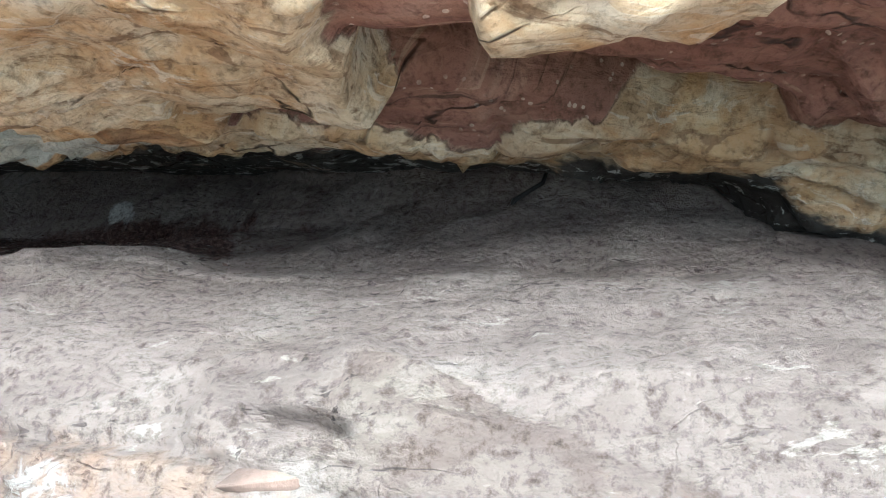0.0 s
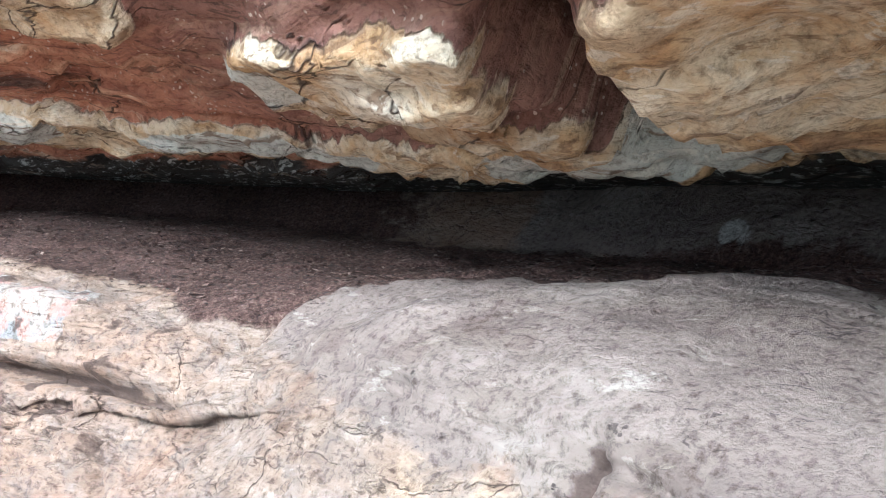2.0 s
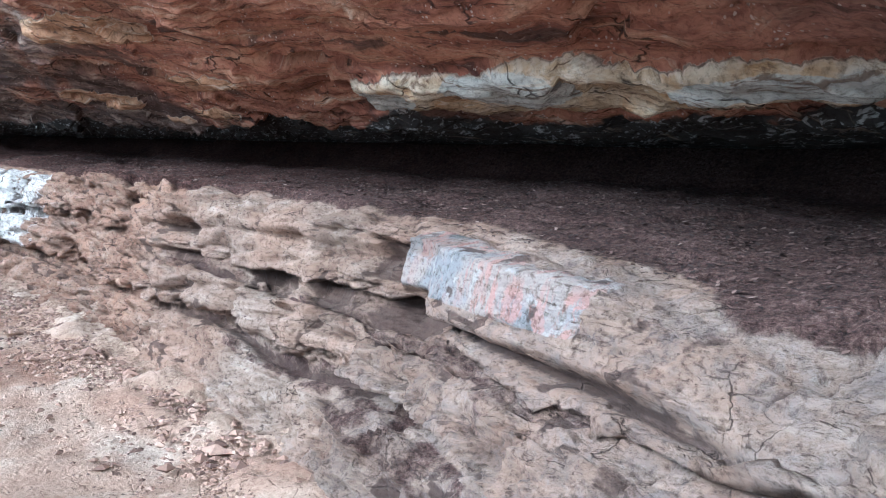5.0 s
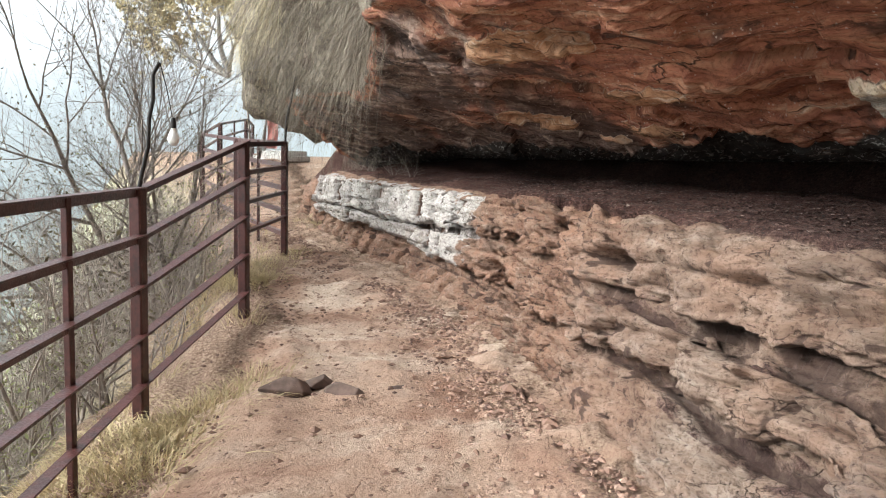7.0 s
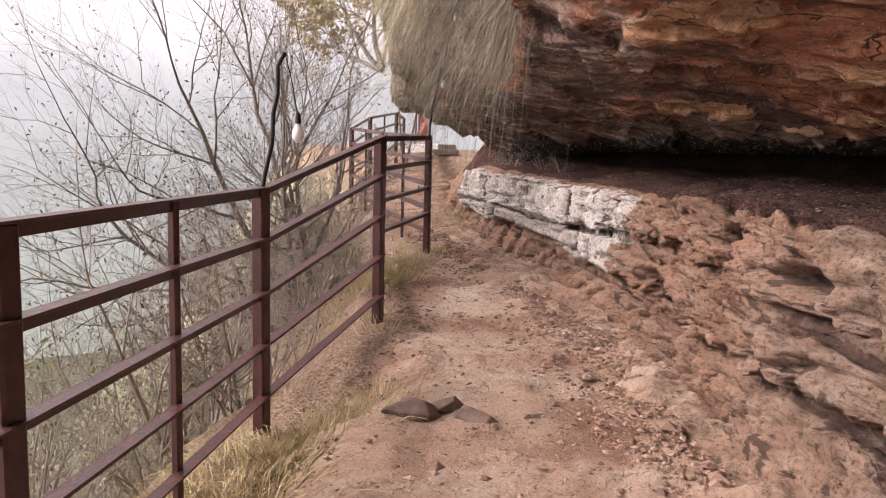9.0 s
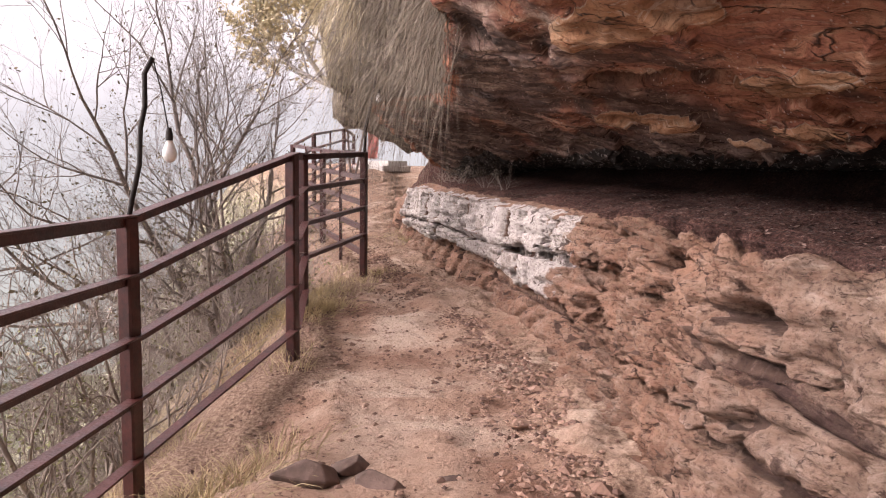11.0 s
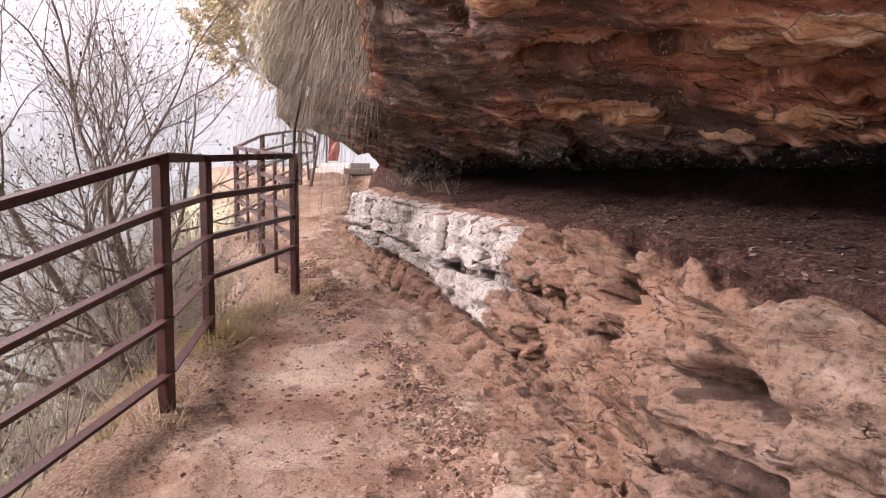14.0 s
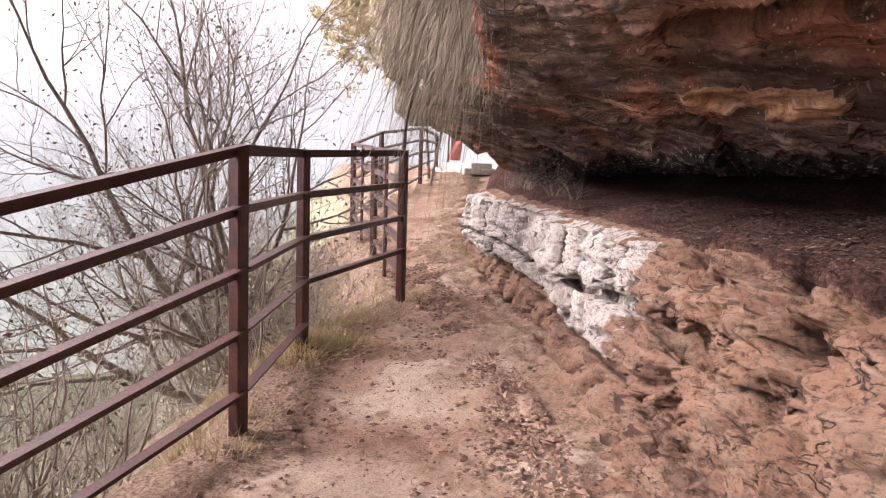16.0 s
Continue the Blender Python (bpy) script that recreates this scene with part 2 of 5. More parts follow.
    joint = calc(nt, "MULTIPLY", joint, calc(nt, "MULTIPLY", bare, calc(nt, "SUBTRACT", 1.0, mu)))
    col = mix(nt, calc(nt, "MULTIPLY", joint, 0.75), col, (0.045, 0.028, 0.024))
    hair = calc(nt, "MULTIPLY", crack_lines(nt, coords(nt, (0.7, 2.2, 2.4)), 2.2, 0.012), calc(nt, "MULTIPLY", gr, step_up(nt, noise_tex(nt, v, 3.1, 4, 0.7), 0.54, 0.58)))
    col = mix(nt, calc(nt, "MULTIPLY", hair, 0.8), col, (0.05, 0.037, 0.034))
    nt.links.new(col, bsdf.inputs["Base Color"])
    bsdf.inputs["Roughness"].default_value = 0.92
    bsdf.inputs["Specular IOR Level"].default_value = 0.2
    h = calc(nt, "ADD", calc(nt, "MULTIPLY", mid, calc(nt, "SUBTRACT", 0.8, calc(nt, "MULTIPLY", gr, 0.45))), calc(nt, "MULTIPLY", fine, 0.5))
    h = calc(nt, "ADD", h, calc(nt, "MULTIPLY", blot, 0.4))
    h = calc(nt, "ADD", h, calc(nt, "MULTIPLY", grit, 0.14))
    h = calc(nt, "SUBTRACT", h, calc(nt, "MULTIPLY", pit, 0.35))
    h = calc(nt, "SUBTRACT", h, calc(nt, "MULTIPLY", joint, 0.5))
    h = calc(nt, "SUBTRACT", h, calc(nt, "MULTIPLY", calc(nt, "MULTIPLY", chip, gr), 0.3))
    bump(nt, bsdf, h, 1.0, 0.055)
    return m


def flow_coords(nt, scale):
    """Coordinates that run along the beds of the roof: x along a bed, y across it."""
    a = nt.nodes.new("ShaderNodeAttribute")
    a.attribute_name = "flow"
    mp = node(nt, "ShaderNodeMapping", Scale=scale)
    nt.links.new(a.outputs["Vector"], mp.inputs["Vector"])
    return mp.outputs["Vector"]


def ceiling_material():
    m, nt, bsdf = material("red_sandstone_overhang")
    v = coords(nt)
    big = noise_tex(nt, v, 0.9, 5, 0.55, 0.6)
    flow = noise_tex(nt, flow_coords(nt, (0.8, 3.0, 1.6)), 2.2, 10, 0.64, 0.9)
    thin = noise_tex(nt, flow_coords(nt, (0.9, 8.0, 3.0)), 3.2, 8, 0.66, 0.7)
    lump = noise_tex(nt, coords(nt, (1.3, 2.0, 2.6), (0, 0, 0.2)), 2.4, 9, 0.62, 0.5)
    fine = noise_tex(nt, v, 34, 8, 0.75)
    blot = noise_tex(nt, v, 9, 7, 0.68, 0.6)
    red = ramp(nt, flow, [(0.30, (0.10, 0.038, 0.028)), (0.42, (0.30, 0.115, 0.072)), (0.52, (0.45, 0.195, 0.12)), (0.61, (0.55, 0.30, 0.19)), (0.7, (0.66, 0.50, 0.38))])
    red = mix(nt, calc(nt, "MULTIPLY", attr(nt, "maroon"), 0.8), red, mix(nt, flow, (0.10, 0.048, 0.042), (0.36, 0.20, 0.165)))
    cream = ramp(nt, lump, [(0.3, (0.36, 0.24, 0.14)), (0.43, (0.55, 0.41, 0.27)), (0.55, (0.66, 0.55, 0.41)), (0.72, (0.76, 0.71, 0.62))])
    tan = ramp(nt, lump, [(0.3, (0.30, 0.15, 0.07)), (0.45, (0.50, 0.31, 0.16)), (0.58, (0.58, 0.42, 0.26)), (0.75, (0.70, 0.60, 0.47))])
    grey = ramp(nt, flow, [(0.32, (0.05, 0.035, 0.031)), (0.45, (0.13, 0.087, 0.074)), (0.55, (0.24, 0.158, 0.127)), (0.65, (0.46, 0.36, 0.30))])
    col = mix(nt, step_up(nt, calc(nt, "ADD", attr(nt, "grey"), calc(nt, "MULTIPLY", calc(nt, "SUBTRACT", big, 0.5), 1.2)), 0.4, 0.62), red, grey)
    # dark varnish in broad swathes
    swathe = noise_tex(nt, flow_coords(nt, (0.7, 1.6, 1.2)), 1.1, 6, 0.6, 0.8)
    col = mix(nt, calc(nt, "MULTIPLY", step_up(nt, swathe, 0.47, 0.38), calc(nt, "SUBTRACT", 0.85, calc(nt, "MULTIPLY", attr(nt, "maroon"), 0.7))), col, mix(nt, flow, (0.035, 0.02, 0.017), (0.16, 0.085, 0.065)))
    # plates of pale stone with crisp broken edges
    edge = calc(nt, "ADD", attr(nt, "pale"), calc(nt, "ADD", calc(nt, "MULTIPLY", calc(nt, "SUBTRACT", flow, 0.5), 0.7), calc(nt, "MULTIPLY", calc(nt, "SUBTRACT", blot, 0.5), 0.35)))
    pal = step_up(nt, edge, 0.49, 0.53)
    rim = calc(nt, "MULTIPLY", step_up(nt, edge, 0.47, 0.5), calc(nt, "SUBTRACT", 1.0, step_up(nt, edge, 0.53, 0.6)))
    warm = mix(nt, step_up(nt, noise_tex(nt, v, 3.2, 6, 0.65, 0.8), 0.45, 0.6), cream, tan)
    plate = mix(nt, attr(nt, "cream"), mix(nt, 0.5, tan, red), warm)
    plate = mix(nt, calc(nt, "MULTIPLY", step_up(nt, calc(nt, "ADD", attr(nt, "salt"), calc(nt, "MULTIPLY", calc(nt, "SUBTRACT", lump, 0.5), 1.2)), 0.42, 0.55), 0.85), plate, mix(nt, blot, (0.40, 0.40, 0.37), (0.66, 0.66, 0.61)))
    scale_edge = noise_tex(nt, coords(nt, (1.6, 4.0, 5.0), (0, 0, 0.1)), 3.6, 7, 0.62, 1.1)
    grain = mix(nt, attr(nt, "maroon"), thin, scale_edge)
    plate = mix(nt, calc(nt, "MULTIPLY", step_up(nt, grain, 0.45, 0.38), 0.75), plate, (0.22, 0.125, 0.07))
    plate = mix(nt, calc(nt, "MULTIPLY", step_up(nt, grain, 0.58, 0.63), 0.5), plate, (0.74, 0.67, 0.57))
    col = mix(nt, pal, col, plate)
    col = mix(nt, calc(nt, "MULTIPLY", rim, calc(nt, "SUBTRACT", 0.75, calc(nt, "MULTIPLY", attr(nt, "maroon"), 0.5))), col, (0.66, 0.52, 0.41))
    # white salt specks on the red rock
    vor = node(nt, "ShaderNodeTexVoronoi", Scale=34.0)
    nt.links.new(v, vor.inputs["Vector"])
    speck = calc(nt, "MULTIPLY", calc(nt, "LESS_THAN", vor.outputs["Distance"], 0.19), step_up(nt, noise_tex(nt, v, 5, 4), 0.46, 0.58))
    col = mix(nt, calc(nt, "MULTIPLY", calc(nt, "MULTIPLY", speck, 0.75), calc(nt, "SUBTRACT", 1.0, pal)), col, (0.68, 0.56, 0.48))
    # black with pale flakes, stronger towards the crack
    so = step_up(nt, calc(nt, "ADD", attr(nt, "crack_black"), calc(nt, "MULTIPLY", calc(nt, "SUBTRACT", lump, 0.5), 1.2)), 0.4, 0.6)
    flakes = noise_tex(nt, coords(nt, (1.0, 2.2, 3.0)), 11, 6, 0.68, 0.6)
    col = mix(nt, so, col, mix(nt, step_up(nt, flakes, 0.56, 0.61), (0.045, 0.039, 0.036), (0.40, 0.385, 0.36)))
    # lichen-grey roots and dust on the outer face
    fa = step_up(nt, calc(nt, "ADD", attr(nt, "face"), calc(nt, "MULTIPLY", calc(nt, "SUBTRACT", flow, 0.5), 0.5)), 0.4, 0.6)
    col = mix(nt, fa, col, ramp(nt, blot, [(0.3, (0.05, 0.042, 0.032)), (0.5, (0.15, 0.125, 0.095)), (0.7, (0.32, 0.28, 0.22))]))
    # hollows: their deep shade is painted in as a near-black colour
    col = mix(nt, calc(nt, "MULTIPLY", step_up(nt, calc(nt, "ADD", attr(nt, "hollow"), calc(nt, "MULTIPLY", calc(nt, "SUBTRACT", blot, 0.5), 0.5)), 0.4, 0.6), 0.85), col, (0.035, 0.02, 0.018))
    # thin dark partings and pale edges along the bedding
    smooth_plate = calc(nt, "MULTIPLY", pal, attr(nt, "maroon"))
    soft = calc(nt, "SUBTRACT", 0.8, calc(nt, "ADD", calc(nt, "MULTIPLY", pal, 0.3), calc(nt, "MULTIPLY", smooth_plate, 0.45)))
    part_line = calc(nt, "MULTIPLY", step_up(nt, thin, 0.42, 0.37), soft)
    col = mix(nt, part_line, col, mix(nt, 0.2, (0.05, 0.024, 0.018), col))
    crest = calc(nt, "MULTIPLY", step_up(nt, thin, 0.60, 0.64), calc(nt, "MULTIPLY", calc(nt, "SUBTRACT", 1.0, calc(nt, "MAXIMUM", fa, smooth_plate)), 0.55))
    col = mix(nt, crest, col, mix(nt, 0.45, (0.62, 0.46, 0.34), col))
    joint = calc(nt, "MULTIPLY", crack_lines(nt, flow_coords(nt, (0.8, 2.2, 1.5)), 1.9, 0.018), step_up(nt, noise_tex(nt, v, 1.9, 5, 0.7), 0.48, 0.56))
    col = mix(nt, calc(nt, "MULTIPLY", joint, 0.85), col, (0.045, 0.024, 0.02))
    col = mix(nt, 0.8, col, ramp(nt, fine, [(0.34, (0.34, 0.30, 0.28)), (0.51, (1, 1, 1))]), "MULTIPLY")
    col = mix(nt, 1.0, col, ramp(nt, calc(nt, "ADD", attr(nt, "tone"), 0.5), [(0.1, (0.76, 0.71, 0.69)), (0.5, (1, 1, 1)), (0.9, (1, 1, 1))]), "MULTIPLY")
    nt.links.new(col, bsdf.inputs["Base Color"])
    bsdf.inputs["Roughness"].default_value = 0.85
    bsdf.inputs["Specular IOR Level"].default_value = 0.25
    h = calc(nt, "ADD", calc(nt, "MULTIPLY", flow, 0.8), calc(nt, "MULTIPLY", grain, 0.5))
    h = calc(nt, "ADD", h, calc(nt, "MULTIPLY", blot, 0.35))
    h = calc(nt, "ADD", calc(nt, "ADD", h, calc(nt, "MULTIPLY", fine, 0.2)), calc(nt, "MULTIPLY", pal, 0.5))
    h = calc(nt, "SUBTRACT", h, calc(nt, "MULTIPLY", joint, 0.4))
    bump(nt, bsdf, h, 1.0, 0.055)
    return m


def ground_material():
    m, nt, bsdf = material("trodden_earth")
    v = coords(nt)
    big = noise_tex(nt, v, 1.3, 5, 0.6, 0.5)
    mid = noise_tex(nt, v, 8, 9, 0.7, 0.3)
    fine = noise_tex(nt, v, 60, 8, 0.8)
    path = ramp(nt, big, [(0.33, (0.36, 0.215, 0.155)), (0.5, (0.50, 0.345, 0.26)), (0.66, (0.62, 0.49, 0.395))])
    rough_place = step_up(nt, noise_tex(nt, v, 1.2, 6, 0.68), 0.42, 0.55)
    path = mix(nt, calc(nt, "MULTIPLY", calc(nt, "MULTIPLY", step_up(nt, mid, 0.52, 0.62), rough_place), 0.6), path, (0.25, 0.145, 0.105))
    # crumbs, leaf scraps, and the small shadows of a flaking crust painted in as dark marks
    crumbs = noise_tex(nt, coords(nt, (1, 1, 1)), 27, 6, 0.72, 0.8)
    dots = calc(nt, "MULTIPLY", step_up(nt, crumbs, 0.585, 0.625), calc(nt, "ADD", 0.25, calc(nt, "MULTIPLY", rough_place, 0.75)))
    path = mix(nt, calc(nt, "MULTIPLY", dots, 0.85), path, (0.075, 0.042, 0.032))
    crust = calc(nt, "MULTIPLY", crack_lines(nt, coords(nt, (1, 1.4, 1)), 5.0, 0.03), step_up(nt, noise_tex(nt, v, 3.4, 5, 0.7), 0.52, 0.58))
    path = mix(nt, calc(nt, "MULTIPLY", crust, 0.55), path, (0.10, 0.058, 0.042))
    path = mix(nt, 0.6, path, ramp(nt, fine, [(0.34, (0.42, 0.36, 0.33)), (0.54, (1, 1, 1))]), "MULTIPLY")
    litter = ramp(nt, noise_tex(nt, v, 42, 7, 0.82), [(0.34, (0.055, 0.035, 0.027)), (0.46, (0.23, 0.15, 0.11)), (0.56, (0.38, 0.27, 0.20)), (0.7, (0.55, 0.45, 0.34))])
    # scrub slope colours, paled to paint in the valley's haze
    slope = ramp(nt, mid, [(0.3, (0.2, 0.195, 0.12)), (0.5, (0.37, 0.37, 0.25)), (0.7, (0.54, 0.54, 0.41))])
    li = step_up(nt, calc(nt, "ADD", attr(nt, "litter"), calc(nt, "MULTIPLY", calc(nt, "SUBTRACT", mid, 0.5), 1.3)), 0.36, 0.62)
    col = mix(nt, li, path, litter)
    col = mix(nt, attr(nt, "slope"), col, slope)
    nt.links.new(col, bsdf.inputs["Base Color"])
    bsdf.inputs["Roughness"].default_value = 0.95
    bsdf.inputs["Specular IOR Level"].default_value = 0.15
    h = calc(nt, "ADD", mid, calc(nt, "MULTIPLY", fine, 0.45))
    h = calc(nt, "ADD", h, calc(nt, "MULTIPLY", crumbs, 0.5))
    h = calc(nt, "SUBTRACT", h, calc(nt, "MULTIPLY", crust, 0.25))
    bump(nt, bsdf, h, 1.0, 0.04)
    return m


def backdrop_material():
    m, nt, bsdf = material("mist")
    nt.nodes.remove(bsdf)
    c = nt.nodes.new("ShaderNodeTexCoord")
    sep = nt.nodes.new("ShaderNodeSeparateXYZ")
    nt.links.new(c.outputs["Object"], sep.inputs[0])
    # haze painted as a gradient by height, on a sheet that glows by itself
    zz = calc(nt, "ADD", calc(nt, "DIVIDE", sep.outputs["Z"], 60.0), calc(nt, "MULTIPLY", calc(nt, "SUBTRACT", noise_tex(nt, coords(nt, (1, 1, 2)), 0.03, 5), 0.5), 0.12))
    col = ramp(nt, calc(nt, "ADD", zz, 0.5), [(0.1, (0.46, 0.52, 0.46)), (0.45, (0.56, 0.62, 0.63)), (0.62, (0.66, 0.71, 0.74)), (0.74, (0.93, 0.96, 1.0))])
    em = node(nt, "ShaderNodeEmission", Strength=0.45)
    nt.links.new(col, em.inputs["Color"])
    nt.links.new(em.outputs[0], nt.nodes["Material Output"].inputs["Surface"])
    return m


def metal_paint():
    m, nt, bsdf = material("red_oxide_painted_steel")
    v = coords(nt)
    n1 = noise_tex(nt, v, 14, 8, 0.7)
    n2 = noise_tex(nt, v, 90, 4, 0.6)
    col = ramp(nt, n1, [(0.3, (0.020, 0.009, 0.009)), (0.5, (0.052, 0.014, 0.012)), (0.68, (0.08, 0.022, 0.019)), (0.8, (0.15, 0.08, 0.066))])
    nt.links.new(col, bsdf.inputs["Base Color"])
    nt.links.new(ramp(nt, n2, [(0.3, (0.28, 0.28, 0.28)), (0.7, (0.55, 0.55, 0.55))]), bsdf.inputs["Roughness"])
    bump(nt, bsdf, calc(nt, "ADD", n1, n2), 0.3, 0.003)
    return m


M_LEDGE, M_CEIL, M_GROUND, M_MIST_GLOW, M_STEEL = ledge_material(), ceiling_material(), ground_material(), backdrop_material(), metal_paint()
M_BARK = plain("grey_bark", (0.19, 0.16, 0.145), 0.9, scale=20, bumpy=0.6, var=0.4)
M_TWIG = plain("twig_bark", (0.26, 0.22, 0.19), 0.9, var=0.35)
M_LEAF = plain("dry_leaf", (0.15, 0.125, 0.075), 0.8, var=0.5, bumpy=0)
M_GREEN = plain("dull_green_leaf", (0.24, 0.25, 0.12), 0.8, var=0.45, bumpy=0)
M_STRAW = plain("dry_grass", (0.42, 0.34, 0.19), 0.85, var=0.4, scale=6, bumpy=0)
M_ROOT = plain("grey_hanging_roots", (0.19, 0.16, 0.125), 0.9, var=0.4, scale=6, bumpy=0)
M_STONE = plain("loose_sandstone", (0.23, 0.145, 0.105), 0.92, var=0.4, scale=9, bumpy=0.7)
M_DARKSTONE = plain("dark_sandstone", (0.115, 0.075, 0.06), 0.92, var=0.5, scale=11, bumpy=0.9)
M_CONCRETE = plain("pale_concrete", (0.55, 0.53, 0.5), 0.9, var=0.15, scale=5)
M_CLOTH = plain("faded_red_cloth", (0.42, 0.15, 0.13), 0.9, var=0.25)
M_IRON = plain("black_iron", (0.03, 0.027, 0.026), 0.6, 0.6, var=0.3)
M_BULB = plain("white_bulb_glass", (0.8, 0.8, 0.78), 0.25, var=0.03, bumpy=0)

# ---- plan of the shelter: the ledge's edge, along x ----
EDGE_X = [-40, -24, -18, -15, -14, -13.5, -11, -9, -8, -7.2, -6.2, -5, -4.4, -4, -3, -2.3, -1.6, -1, 0, 1, 5]
EDGE_Y = [-17, -8.9, -5.95, -4.7, -4.15, -3.85, -2.1, -0.72, -0.12, 0.3, 0.6, 1.18, 1.45, 1.52, 1.75, 1.78, 1.6, 1.42, 1.15, 1.05, 0.9]


def edge_y(x):
    return np.interp(x, EDGE_X, EDGE_Y)


def floor_z(x, y):
    """The trodden path's height."""
    return np.interp(x, [-30, -23, -18, -15, -12, -8, 0, 4], [1.5, 1.3, 0.72, 0.3, 0.1, 0.03, 0.0, 0.0])


FENCE_X = [-40, -27, -23, -19.5, -17.2, -15.7, -11.26, -9.39, -7.66, -5.87, -3.87, -2.3, 6]
FENCE_Y = [-24, -13.5, -10.2, -8.2, -7.4, -7.0, -3.44, -3.2, -2.26, -2.06, -1.46, -1.0, -0.9]


def ground_z(x, y):
    fy = np.interp(x, FENCE_X, FENCE_Y)
    d = fy - y - 0.15          # metres beyond the fence
    base = floor_z(x, y) - 0.25 * smooth(0.9, 0.0, y - fy) * smooth(-7.4, -6.2, x)
    dd = np.maximum(d, 0)
    drop = 0.8 * dd + 0.16 * np.minimum(dd, 8) ** 1.6
    return base - np.minimum(drop, 24 + 0.02 * dd)


def build_ground():
    xs = np.concatenate([np.linspace(-2500, -70, 14), np.linspace(-60, -15, 60), np.arange(-14.6, 4, 0.045), np.linspace(4.2, 30, 24), np.linspace(40, 2500, 12)])
    ys = np.concatenate([np.linspace(-2500, -70, 14), np.linspace(-60, -9, 70), np.arange(-8.6, 1.9, 0.045), np.linspace(2.2, 30, 16), np.linspace(40, 2500, 12)])
    X, Y = np.meshgrid(xs, ys, indexing="ij")
    Z = ground_z(X, Y)
    P = np.stack([X, Y, Z], -1)
    near = smooth(40, 12, np.hypot(X + 5, Y))
    q = np.stack([X, Y, X * 0], -1)
    fy = np.interp(X, FENCE_X, FENCE_Y)
    beyond = smooth(0.0, 1.6, fy - Y)
    # worn humps of the trodden earth, flaky crust, rubble towards the ledge
    Z = Z + near * (0.035 * fbm(q * 1.1, 3, 5) + 0.026 * fbm(q * 4.5, 4, 9) + 0.014 * cells(q * 6.0 + 0.4 * fbm(q * 3, 2, 15)[..., None], 700)[0] * smooth(-0.2, 0.4, fbm(q * 0.9, 2, 33)) + 0.012 * np.maximum(0, ridged(q * 7, 2, 3)) * smooth(-0.2, 0.6, fbm(q * 1.3, 2, 31)))
    Z = Z + beyond * 0.35 * fbm(q * 0.7, 4, 21) * near
    rub = smooth(-1.15, -0.4, Y - edge_y(X) + 0.15 * fbm(q * 1.6, 2, 79))
    Z = Z + near * rub * (0.05 + 0.022 * fbm(q * 8, 3, 77) + 0.016 * fbm(q * 21, 2, 78))
    # under the rock the earth stays below the ledge
    Z = np.where(Y > edge_y(X) + 0.1, np.minimum(Z, floor_z(X, Y) - 0.05), Z)
    P[..., 2] = Z
    litter = np.maximum(smooth(-0.75, 0.1, fy - Y), 0.5 * rub)
    slope = smooth(0.5, 2.5, fy - Y)
    me = mesh_from("ground", P.reshape(-1, 3), grid_faces(len(xs), len(ys)), M_GROUND, True, {"litter": litter, "slope": slope})
    return tagged(new("ground", me), "reddish trodden earth path above a steep scrubby slope", "ground", kind="structure")


